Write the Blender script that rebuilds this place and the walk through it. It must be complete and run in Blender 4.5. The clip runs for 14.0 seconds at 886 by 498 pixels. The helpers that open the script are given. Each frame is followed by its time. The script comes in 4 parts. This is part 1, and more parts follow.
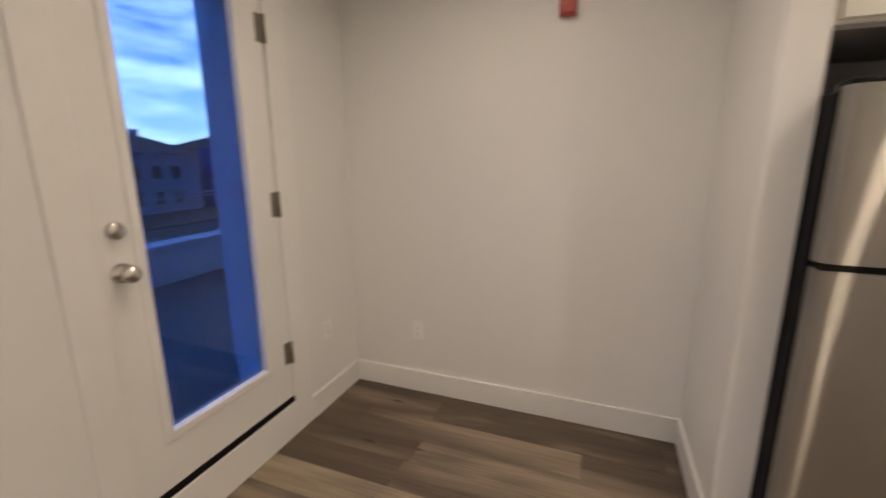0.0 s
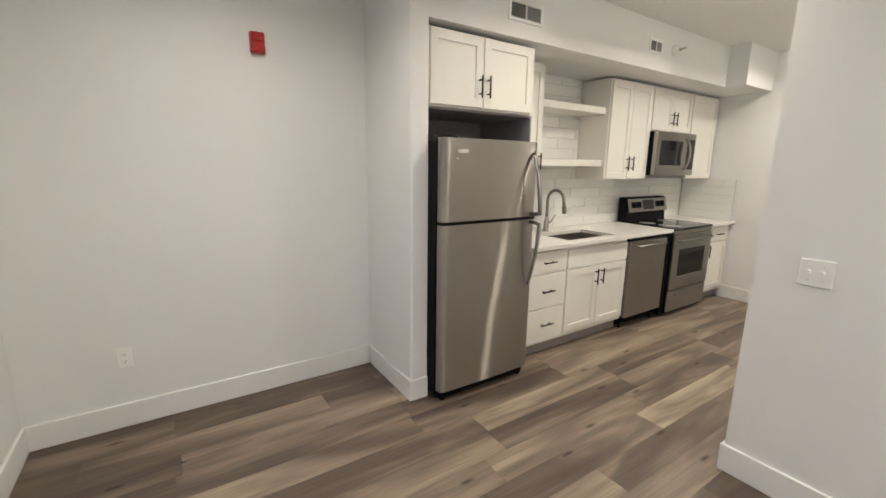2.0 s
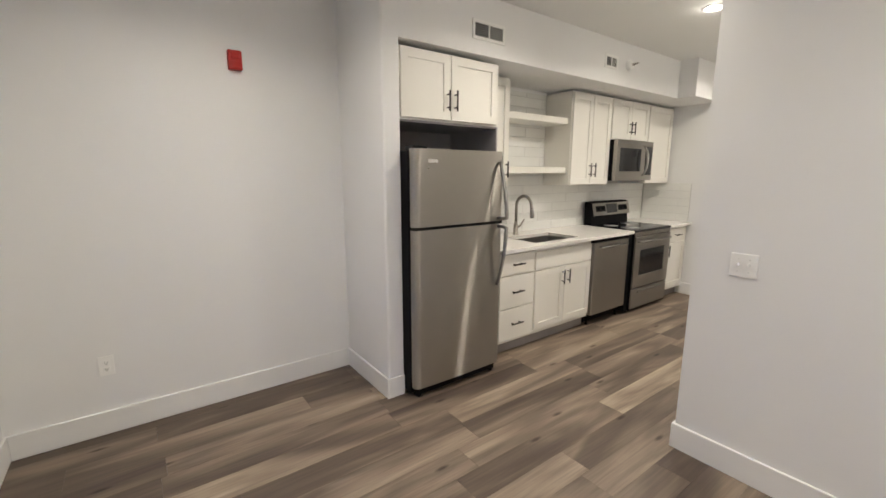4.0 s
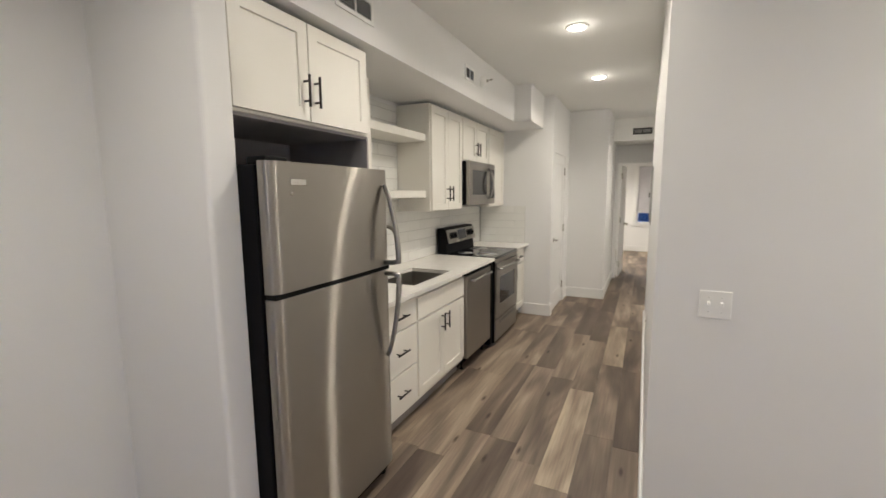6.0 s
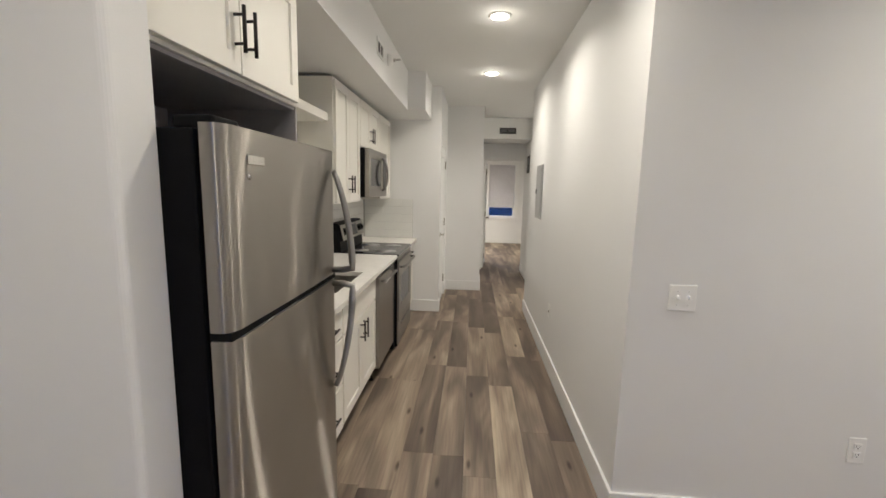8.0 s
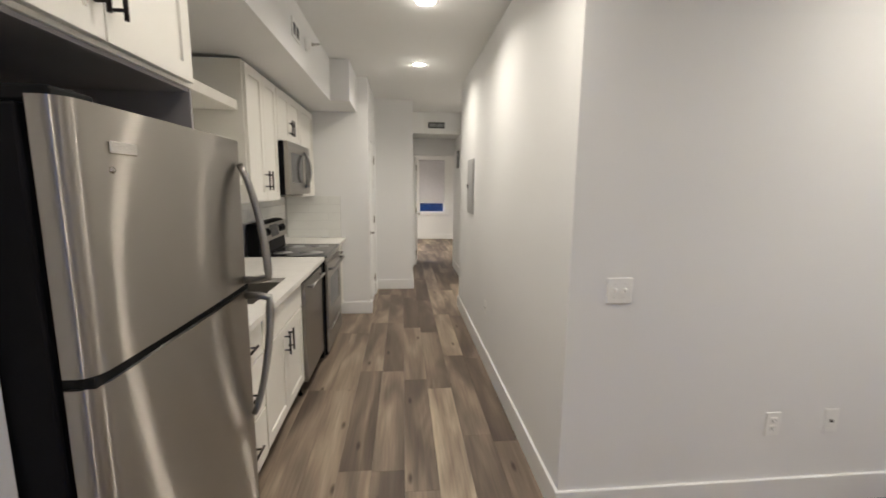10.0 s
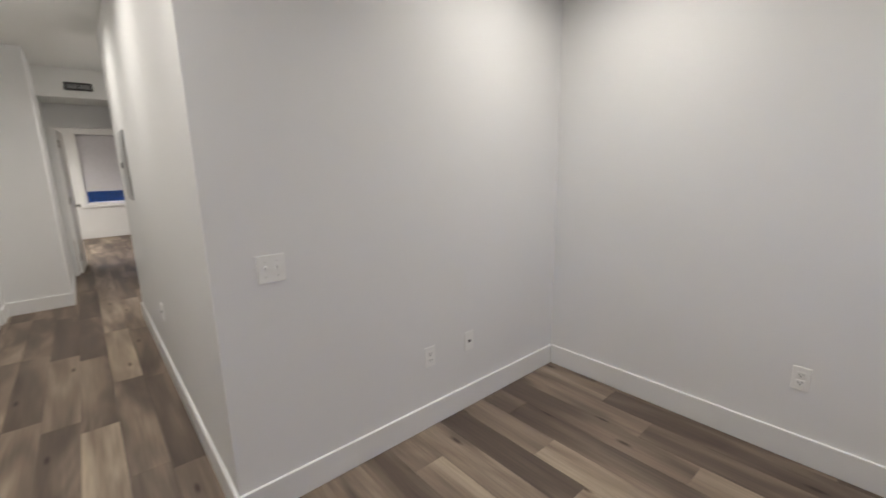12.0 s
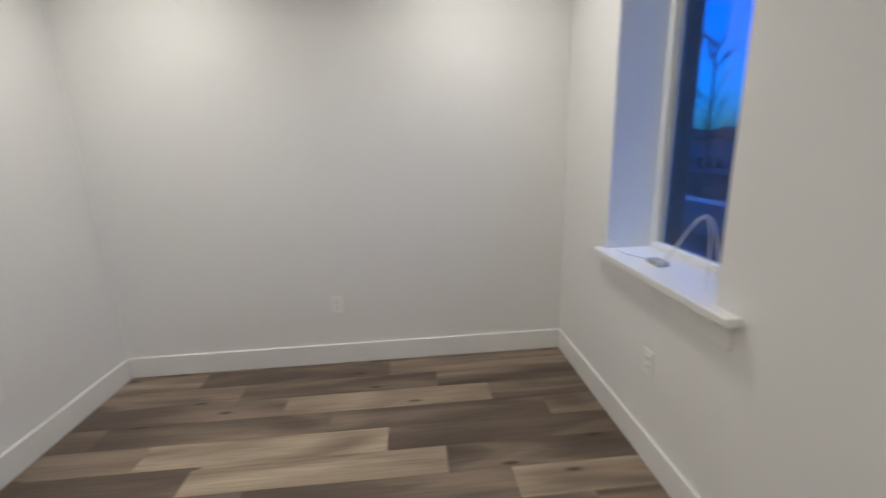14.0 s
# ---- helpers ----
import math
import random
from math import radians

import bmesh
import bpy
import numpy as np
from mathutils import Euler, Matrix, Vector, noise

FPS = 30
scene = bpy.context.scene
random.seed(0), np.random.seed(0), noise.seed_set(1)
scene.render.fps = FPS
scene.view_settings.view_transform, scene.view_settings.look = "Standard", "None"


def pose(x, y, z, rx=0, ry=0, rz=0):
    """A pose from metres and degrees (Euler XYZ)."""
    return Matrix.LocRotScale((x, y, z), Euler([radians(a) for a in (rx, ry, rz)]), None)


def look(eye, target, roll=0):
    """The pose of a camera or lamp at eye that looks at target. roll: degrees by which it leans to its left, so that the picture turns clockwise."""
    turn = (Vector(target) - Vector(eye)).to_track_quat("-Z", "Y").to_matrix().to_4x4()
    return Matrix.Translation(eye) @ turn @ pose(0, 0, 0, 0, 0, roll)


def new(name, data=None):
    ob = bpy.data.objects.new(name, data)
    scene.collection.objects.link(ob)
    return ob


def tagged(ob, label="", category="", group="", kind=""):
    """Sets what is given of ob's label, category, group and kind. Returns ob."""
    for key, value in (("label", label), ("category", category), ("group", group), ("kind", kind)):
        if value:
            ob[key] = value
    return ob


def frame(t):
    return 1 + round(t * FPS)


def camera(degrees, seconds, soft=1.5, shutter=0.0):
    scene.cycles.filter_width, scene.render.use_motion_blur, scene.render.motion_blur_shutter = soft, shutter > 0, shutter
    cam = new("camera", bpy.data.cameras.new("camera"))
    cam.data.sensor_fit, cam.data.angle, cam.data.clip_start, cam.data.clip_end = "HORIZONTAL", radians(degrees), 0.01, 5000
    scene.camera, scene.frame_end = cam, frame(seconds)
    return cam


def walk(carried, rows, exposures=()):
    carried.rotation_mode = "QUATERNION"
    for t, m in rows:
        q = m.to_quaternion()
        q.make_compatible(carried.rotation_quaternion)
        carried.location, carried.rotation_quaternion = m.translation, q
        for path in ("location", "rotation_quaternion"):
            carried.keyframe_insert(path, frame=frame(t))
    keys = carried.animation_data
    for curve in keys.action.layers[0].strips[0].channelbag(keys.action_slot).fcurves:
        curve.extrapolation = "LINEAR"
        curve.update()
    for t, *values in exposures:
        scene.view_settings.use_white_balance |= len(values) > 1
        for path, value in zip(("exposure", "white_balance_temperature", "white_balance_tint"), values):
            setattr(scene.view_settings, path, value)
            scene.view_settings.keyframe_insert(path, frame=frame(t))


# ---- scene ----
cam = camera(93.5, 14.0, soft=1.6, shutter=0.35)
PATH = [
    (0, (0.393, 0.232, 1.472), (-0.302, 2.059, 1.051), -0.3),
    (0.3, (0.33, 0.145, 1.488), (0.16, 2.1, 1.085), 0.3),
    (0.5, (0.286, 0.097, 1.501), (0.445, 2.048, 1.091), 0.8),
    (1, (0.134, 0.026, 1.474), (0.864, 1.849, 1.094), 1.2),
    (1.5, (-0.078, -0.085, 1.501), (0.931, 1.6, 1.123), 1.2),
    (2, (-0.343, -0.324, 1.509), (0.739, 1.31, 1.112), 0.8),
    (2.2, (-0.43, -0.388, 1.516), (0.665, 1.236, 1.122), 0.8),
    (4.3, (-0.39, -0.482, 1.517), (0.82, 1.074, 1.168), -0.3),
    (4.5, (-0.342, -0.38, 1.522), (0.926, 1.13, 1.184), -0.4),
    (5, (-0.145, -0.095, 1.516), (1.298, 1.257, 1.215), -0.6),
    (5.5, (-0.05, 0.195, 1.52), (1.581, 1.32, 1.248), -0.5),
    (6, (-0.081, 0.501, 1.538), (1.704, 1.365, 1.278), -0.4),
    (6.5, (-0.006, 0.759, 1.533), (1.89, 1.335, 1.266), -0.0),
    (7, (-0.003, 0.975, 1.527), (1.945, 1.322, 1.238), 0.7),
    (7.2, (-0.005, 1.052, 1.535), (1.951, 1.309, 1.231), 0.9),
    (9.5, (0.29, 1.173, 1.514), (2.27, 1.187, 1.233), 1.2),
    (10, (0.232, 1.149, 1.523), (2.199, 0.958, 1.221), 0.6),
    (10.5, (0.108, 1.073, 1.532), (2.025, 0.608, 1.202), -0.2),
    (11, (0.025, 0.958, 1.518), (1.846, 0.214, 1.157), -0.8),
    (11.5, (0.062, 0.888, 1.511), (1.749, -0.114, 1.126), -1.3),
    (12, (0.197, 0.761, 1.49), (1.684, -0.513, 1.084), -1.1),
    (12.5, (0.24, 0.671, 1.494), (1.482, -0.84, 1.078), -1.4),
    (13, (0.215, 0.753, 1.505), (1.104, -0.984, 1.069), -1.9),
    (13.5, (0.119, 0.852, 1.524), (0.568, -1.042, 1.066), -2.4),
    (14, (-0.061, 0.973, 1.465), (-0.203, -0.961, 0.979), -2.1),
]
walk(cam, [(t, look(eye, target, roll)) for t, eye, target, roll in PATH],
     [(0, -0.14, 7100, 14), (0.6, 0.20, 6650, 11), (1.0, 0.30, 6350, 9), (2, 0.35, 6150, 7), (4.5, 0.28, 6100, 8), (5.5, 0.22, 6100, 8), (7, 0.15, 6000, 7), (9.5, 0.09, 6050, 8), (10.5, 0.08, 6000, 8), (11.5, -0.05, 5900, 9), (12.5, -0.14, 5650, 8), (13, -0.15, 5550, 7), (14, -0.17, 5800, 7)])

# ---- world, lamps, exposure ----
world = bpy.data.worlds.new("dusk_sky")
scene.world = world
world.use_nodes = True
wn = world.node_tree
wn.nodes.clear()
w_out = wn.nodes.new("ShaderNodeOutputWorld")
w_bg = wn.nodes.new("ShaderNodeBackground")
w_sky = wn.nodes.new("ShaderNodeTexSky")
w_sky.sky_type = 'NISHITA'
w_sky.sun_disc = False
w_sky.sun_elevation = radians(5.0)
w_sky.ozone_density = 4.0
w_sky.sun_rotation = radians(-12)
w_sky.altitude = 200
w_map = wn.nodes.new("ShaderNodeTexCoord")
w_scl = wn.nodes.new("ShaderNodeMapping")
w_scl.inputs["Scale"].default_value = (1.2, 1.2, 4.5)
w_noi = wn.nodes.new("ShaderNodeTexNoise")
w_noi.inputs["Scale"].default_value = 3.2
w_noi.inputs["Detail"].default_value = 7
w_noi.inputs["Roughness"].default_value = 0.6
w_rmp = wn.nodes.new("ShaderNodeValToRGB")
w_rmp.color_ramp.elements[0].position, w_rmp.color_ramp.elements[1].position = 0.42, 0.62
w_mix = wn.nodes.new("ShaderNodeMixRGB")
w_mix.inputs["Color2"].default_value = (5.0, 8.6, 13.5, 1)
w_tin = wn.nodes.new("ShaderNodeMixRGB")
w_tin.blend_type = 'MULTIPLY'
w_tin.inputs["Fac"].default_value = 1.0
w_tin.inputs["Color2"].default_value = (0.18, 1.12, 3.6, 1)
wn.links.new(w_map.outputs["Generated"], w_scl.inputs["Vector"])
wn.links.new(w_scl.outputs["Vector"], w_noi.inputs["Vector"])
wn.links.new(w_noi.outputs["Fac"], w_rmp.inputs["Fac"])
w_rmp.color_ramp.elements[1].color = (0.7, 0.7, 0.7, 1)
w_sep = wn.nodes.new("ShaderNodeSeparateXYZ")
w_rng = wn.nodes.new("ShaderNodeMapRange")
w_rng.inputs["From Min"].default_value, w_rng.inputs["From Max"].default_value = -0.25, 0.45
w_mul = wn.nodes.new("ShaderNodeMath")
w_mul.operation = 'MULTIPLY'
wn.links.new(w_map.outputs["Generated"], w_sep.inputs["Vector"])
wn.links.new(w_sep.outputs["Y"], w_rng.inputs["Value"])
# the cloud cover thickens and pales towards the horizon
w_low = wn.nodes.new("ShaderNodeMapRange")
w_low.inputs["From Min"].default_value, w_low.inputs["From Max"].default_value = 0.02, 0.30
w_low.inputs["To Min"].default_value, w_low.inputs["To Max"].default_value = 0.5, 0.0
w_add = wn.nodes.new("ShaderNodeMath")
w_add.operation = 'ADD'
w_add.use_clamp = True
wn.links.new(w_sep.outputs["Z"], w_low.inputs["Value"])
wn.links.new(w_rmp.outputs["Color"], w_add.inputs[0])
wn.links.new(w_low.outputs["Result"], w_add.inputs[1])
wn.links.new(w_add.outputs[0], w_mul.inputs[0])
wn.links.new(w_rng.outputs["Result"], w_mul.inputs[1])
wn.links.new(w_mul.outputs[0], w_mix.inputs["Fac"])
wn.links.new(w_sky.outputs["Color"], w_tin.inputs["Color1"])
wn.links.new(w_tin.outputs["Color"], w_mix.inputs["Color1"])
wn.links.new(w_mix.outputs["Color"], w_bg.inputs["Color"])
w_bg.inputs["Strength"].default_value = 1.4
wn.links.new(w_bg.outputs["Background"], w_out.inputs["Surface"])

sun = new("sun", bpy.data.lights.new("sun", 'SUN'))
sun.data.energy, sun.data.angle, sun.data.color = 0.2, radians(12), (0.6, 0.75, 1.0)
sun.matrix_basis = look((-6.2, 29.3, 1.0), (0, 0, 0.0))

CEIL = 2.70
# fourth and last four are unseen additions that brighten walls, hall and bedroom
DOWNLIGHTS_AND_FILL = [(3.137, 0.997), (4.565, 0.985), (1.70, 1.00), (-0.05, 1.38), (1.24, -1.05), (-0.44, -1.05), (6.20, -0.22), (10.0, 1.5), (9.4, 1.5), (10.9, 1.5)]
LAMP_W = 10.4
LAMP_COLOUR = (1.0, 0.87, 0.715)


def lamp_at(x, y, z, power=1.0):
    d = bpy.data.lights.new("downlight_lamp", 'AREA')
    d.shape, d.size, d.energy, d.color, d.spread = 'DISK', 0.11, LAMP_W * power, LAMP_COLOUR, radians(150)
    ob = new("downlight_lamp", d)
    ob.matrix_basis = pose(x, y, z)
    # the domed lens also throws light sideways
    p = bpy.data.lights.new("downlight_glow", 'POINT')
    p.energy, p.color, p.shadow_soft_size = 1.0 * power, LAMP_COLOUR, 0.03
    side = new("downlight_glow", p)
    side.matrix_basis = pose(x, y, z - 0.034)
    return ob


# ---- materials ----
def mat_new(name):
    m = bpy.data.materials.new(name)
    m.use_nodes = True
    nt = m.node_tree
    return m, nt, nt.nodes["Principled BSDF"]


def node(nt, kind, **values):
    n = nt.nodes.new(kind)
    for k, v in values.items():
        n.inputs[k.replace("_", " ")].default_value = v
    return n


def surface(name, colour, rough=0.5, metal=0.0, vary=0.06, scale=6.0, grain=300.0, bump=0.05, stretch=(1, 1, 1), rvary=0.08):
    """Paint, metal or plastic: a base colour that varies at two scales, with fine relief."""
    m, nt, b = mat_new(name)
    co = nt.nodes.new("ShaderNodeTexCoord")
    mp = node(nt, "ShaderNodeMapping", Scale=stretch)
    nt.links.new(co.outputs["Object"], mp.inputs["Vector"])
    big = node(nt, "ShaderNodeTexNoise", Scale=scale, Detail=4.0)
    fine = node(nt, "ShaderNodeTexNoise", Scale=grain, Detail=3.0)
    nt.links.new(mp.outputs["Vector"], big.inputs["Vector"])
    nt.links.new(mp.outputs["Vector"], fine.inputs["Vector"])
    ramp = nt.nodes.new("ShaderNodeValToRGB")
    lo, hi = [max(0, c * (1 - vary)) for c in colour], [min(1, c * (1 + vary)) for c in colour]
    ramp.color_ramp.elements[0].color, ramp.color_ramp.elements[1].color = (*lo, 1), (*hi, 1)
    ramp.color_ramp.elements[0].position, ramp.color_ramp.elements[1].position = 0.3, 0.7
    nt.links.new(big.outputs["Fac"], ramp.inputs["Fac"])
    nt.links.new(ramp.outputs["Color"], b.inputs["Base Color"])
    rr = node(nt, "ShaderNodeMapRange")
    rr.inputs["To Min"].default_value, rr.inputs["To Max"].default_value = max(0.02, rough - rvary), min(1, rough + rvary)
    nt.links.new(fine.outputs["Fac"], rr.inputs["Value"])
    nt.links.new(rr.outputs["Result"], b.inputs["Roughness"])
    b.inputs["Metallic"].default_value = metal
    if bump:
        bp = node(nt, "ShaderNodeBump", Strength=bump, Distance=0.002)
        nt.links.new(fine.outputs["Fac"], bp.inputs["Height"])
        nt.links.new(bp.outputs["Normal"], b.inputs["Normal"])
    return m


def plank_material():
    m, nt, b = mat_new("vinyl_oak_plank")
    co = nt.nodes.new("ShaderNodeTexCoord")
    inf = nt.nodes.new("ShaderNodeObjectInfo")
    comb = nt.nodes.new("ShaderNodeCombineXYZ")
    for axis, k in (("X", 37.0), ("Y", 91.0), ("Z", 13.0)):
        mul = nt.nodes.new("ShaderNodeMath")
        mul.operation = 'MULTIPLY'
        mul.inputs[1].default_value = k
        nt.links.new(inf.outputs["Random"], mul.inputs[0])
        nt.links.new(mul.outputs[0], comb.inputs[axis])
    add = nt.nodes.new("ShaderNodeVectorMath")
    add.operation = 'ADD'
    nt.links.new(co.outputs["Object"], add.inputs[0])
    nt.links.new(comb.outputs["Vector"], add.inputs[1])
    broad = node(nt, "ShaderNodeMapping", Scale=(0.8, 5.0, 1))
    grain = node(nt, "ShaderNodeMapping", Scale=(3.0, 75.0, 1))
    knots = node(nt, "ShaderNodeMapping", Scale=(1.5, 5.2, 1))
    for mp in (broad, grain, knots):
        nt.links.new(add.outputs["Vector"], mp.inputs["Vector"])
    n1 = node(nt, "ShaderNodeTexNoise", Scale=1.0, Detail=2.0, Distortion=0.9)
    n2 = node(nt, "ShaderNodeTexNoise", Scale=1.0, Detail=5.0, Roughness=0.65)
    vo = node(nt, "ShaderNodeTexVoronoi", Scale=1.0)
    vo.voronoi_dimensions = '2D'
    nt.links.new(broad.outputs["Vector"], n1.inputs["Vector"])
    nt.links.new(grain.outputs["Vector"], n2.inputs["Vector"])
    nt.links.new(knots.outputs["Vector"], vo.inputs["Vector"])
    tone = nt.nodes.new("ShaderNodeValToRGB")
    e = tone.color_ramp.elements
    e[0].color, e[1].color = (0.070, 0.050, 0.038, 1), (0.45, 0.368, 0.270, 1)
    for p, c in ((0.34, (0.133, 0.100, 0.075, 1)), (0.62, (0.258, 0.203, 0.151, 1))):
        k = e.new(p)
        k.color = c
    # each plank has its own tone, and broad streaks run along it
    mixv = nt.nodes.new("ShaderNodeMath")
    mixv.operation = 'MULTIPLY_ADD'
    mixv.inputs[1].default_value = 0.46
    nt.links.new(inf.outputs["Color"], mixv.inputs[0])
    s1 = nt.nodes.new("ShaderNodeMath")
    s1.operation = 'MULTIPLY'
    s1.inputs[1].default_value = 1.5
    nt.links.new(n1.outputs["Fac"], s1.inputs[0])
    s2 = nt.nodes.new("ShaderNodeMath")
    s2.operation = 'SUBTRACT'
    s2.inputs[1].default_value = 0.485
    nt.links.new(s1.outputs[0], s2.inputs[0])
    nt.links.new(s2.outputs[0], mixv.inputs[2])
    nt.links.new(mixv.outputs[0], tone.inputs["Fac"])
    gr = nt.nodes.new("ShaderNodeMixRGB")
    gr.blend_type = 'MULTIPLY'
    gr.inputs["Fac"].default_value = 1.0
    gramp = nt.nodes.new("ShaderNodeValToRGB")
    gramp.color_ramp.elements[0].color, gramp.color_ramp.elements[1].color = (0.73, 0.72, 0.71, 1), (1.15, 1.14, 1.13, 1)
    gramp.color_ramp.elements[0].position, gramp.color_ramp.elements[1].position = 0.3, 0.7
    nt.links.new(n2.outputs["Fac"], gramp.inputs["Fac"])
    nt.links.new(tone.outputs["Color"], gr.inputs["Color1"])
    nt.links.new(gramp.outputs["Color"], gr.inputs["Color2"])
    kn = nt.nodes.new("ShaderNodeValToRGB")
    kn.color_ramp.elements[0].color, kn.color_ramp.elements[1].color = (0.28, 0.24, 0.2, 1), (1, 1, 1, 1)
    kn.color_ramp.elements[0].position, kn.color_ramp.elements[1].position = 0.025, 0.085
    nt.links.new(vo.outputs["Distance"], kn.inputs["Fac"])
    km = nt.nodes.new("ShaderNodeMixRGB")
    km.blend_type = 'MULTIPLY'
    km.inputs["Fac"].default_value = 1.0
    some = nt.nodes.new("ShaderNodeMath")
    some.operation = 'GREATER_THAN'
    some.inputs[1].default_value = 0.58
    nt.links.new(vo.outputs["Color"], some.inputs[0])
    nt.links.new(some.outputs[0], km.inputs["Fac"])
    nt.links.new(gr.outputs["Color"], km.inputs["Color1"])
    nt.links.new(kn.outputs["Color"], km.inputs["Color2"])
    nt.links.new(km.outputs["Color"], b.inputs["Base Color"])
    rr = node(nt, "ShaderNodeMapRange")
    rr.inputs["To Min"].default_value, rr.inputs["To Max"].default_value = 0.42, 0.62
    nt.links.new(n2.outputs["Fac"], rr.inputs["Value"])
    nt.links.new(rr.outputs["Result"], b.inputs["Roughness"])
    bp = node(nt, "ShaderNodeBump", Strength=0.12, Distance=0.002)
    nt.links.new(n2.outputs["Fac"], bp.inputs["Height"])
    nt.links.new(bp.outputs["Normal"], b.inputs["Normal"])
    return m


def steel_material(name, colour, rough, stretch):
    m, nt, b = mat_new(name)
    co = nt.nodes.new("ShaderNodeTexCoord")
    mp = node(nt, "ShaderNodeMapping", Scale=stretch)
    nt.links.new(co.outputs["Object"], mp.inputs["Vector"])
    n = node(nt, "ShaderNodeTexNoise", Scale=1.0, Detail=4.0)
    nt.links.new(mp.outputs["Vector"], n.inputs["Vector"])
    rr = node(nt, "ShaderNodeMapRange")
    rr.inputs["To Min"].default_value, rr.inputs["To Max"].default_value = rough - 0.005, rough + 0.006
    nt.links.new(n.outputs["Fac"], rr.inputs["Value"])
    nt.links.new(rr.outputs["Result"], b.inputs["Roughness"])
    big = node(nt, "ShaderNodeTexNoise", Scale=3.0, Detail=3.0)
    nt.links.new(co.outputs["Object"], big.inputs["Vector"])
    ramp = nt.nodes.new("ShaderNodeValToRGB")
    ramp.color_ramp.elements[0].color = (*[c * 0.93 for c in colour], 1)
    ramp.color_ramp.elements[1].color = (*[min(1, c * 1.06) for c in colour], 1)
    nt.links.new(big.outputs["Fac"], ramp.inputs["Fac"])
    nt.links.new(ramp.outputs["Color"], b.inputs["Base Color"])
    b.inputs["Metallic"].default_value = 1.0
    b.inputs["Anisotropic"].default_value = 0.9
    b.inputs["Anisotropic Rotation"].default_value = 0.25
    # fine level brush lines: reflections stay narrow across them and smear far up and down
    brushed = node(nt, "ShaderNodeBsdfAnisotropic", Roughness=rough, Anisotropy=0.91)
    nt.links.new(ramp.outputs["Color"], brushed.inputs["Color"])
    tg = nt.nodes.new("ShaderNodeTangent")
    tg.direction_type, tg.axis = 'RADIAL', 'Z'
    # the rolled sheet is never quite flat
    wave = node(nt, "ShaderNodeTexNoise", Scale=4.0, Detail=1.0)
    nt.links.new(co.outputs["Object"], wave.inputs["Vector"])
    bp = node(nt, "ShaderNodeBump", Strength=0.4, Distance=0.004)
    nt.links.new(wave.outputs["Fac"], bp.inputs["Height"])
    for sh in (b, brushed):
        nt.links.new(tg.outputs["Tangent"], sh.inputs["Tangent"])
        nt.links.new(bp.outputs["Normal"], sh.inputs["Normal"])
    both = node(nt, "ShaderNodeMixShader", Fac=0.33)
    nt.links.new(b.outputs["BSDF"], both.inputs[1])
    nt.links.new(brushed.outputs["BSDF"], both.inputs[2])
    nt.links.new(both.outputs["Shader"], nt.nodes["Material Output"].inputs["Surface"])
    return m


# dark tint dims the view; unshadowed panes let the raised sky light rooms
def glass_material(name, tint=(0.090, 0.102, 0.108), rough=0.0):
    m, nt, b = mat_new(name)
    b.inputs["Base Color"].default_value = (*tint, 1)
    b.inputs["Transmission Weight"].default_value = 1.0
    b.inputs["Roughness"].default_value = rough
    b.inputs["IOR"].default_value = 1.45
    return m


def glow_material(name, colour, strength):
    m, nt, b = mat_new(name)
    b.inputs["Base Color"].default_value = (0.9, 0.9, 0.9, 1)
    b.inputs["Emission Color"].default_value = (*colour, 1)
    b.inputs["Emission Strength"].default_value = strength
    return m


M_WALL = surface("wall_paint", (0.80, 0.80, 0.795), 0.62, vary=0.012, scale=1.4, grain=260, bump=0.10)
M_CEIL = surface("ceiling_paint", (0.80, 0.80, 0.78), 0.75, vary=0.012, scale=1.2, grain=220, bump=0.12)
M_TRIM = surface("trim_paint", (0.82, 0.82, 0.81), 0.35, vary=0.015, scale=4, grain=120, bump=0.03)
M_CAB = surface("cabinet_paint", (0.84, 0.82, 0.76), 0.38, vary=0.012, scale=3, grain=150, bump=0.03)
M_TOE_SHADE = surface("toe_board_shade", (0.30, 0.28, 0.27), 0.6, vary=0.06, scale=5)
M_QUARTZ = surface("white_quartz", (0.82, 0.80, 0.76), 0.22, vary=0.03, scale=14, grain=500, bump=0.0)
M_TILE = surface("white_glazed_tile", (0.80, 0.80, 0.77), 0.18, vary=0.02, scale=8, grain=60, bump=0.03)
M_GROUT = surface("grey_grout", (0.52, 0.51, 0.49), 0.8, vary=0.08, scale=30)
M_STEEL = steel_material("brushed_steel", (0.40, 0.378, 0.342), 0.29, (3, 3, 420))
M_STEELV = steel_material("brushed_steel_handle", (0.38, 0.37, 0.35), 0.34, (300, 300, 3))
M_CHROME = surface("satin_nickel", (0.60, 0.58, 0.55), 0.25, 1.0, vary=0.04, scale=20, bump=0.0)
M_BLACK = surface("black_enamel", (0.005, 0.005, 0.006), 0.55, vary=0.15, scale=20, grain=400, bump=0.08)
M_BLACK.node_tree.nodes["Principled BSDF"].inputs["Specular IOR Level"].default_value = 0.10
M_FAUCET = surface("brushed_nickel_dark", (0.33, 0.305, 0.27), 0.34, 1.0, vary=0.05, scale=30, bump=0.0)
M_BLACKGLASS = surface("black_glass", (0.010, 0.010, 0.012), 0.08, vary=0.1, scale=12, bump=0.0, rvary=0.03)
M_HANDLE = surface("oil_rubbed_bronze", (0.035, 0.030, 0.028), 0.38, 0.8, vary=0.15, scale=40, bump=0.02)
M_PLASTIC = surface("white_plastic", (0.87, 0.87, 0.85), 0.32, vary=0.01, scale=20, bump=0.0)
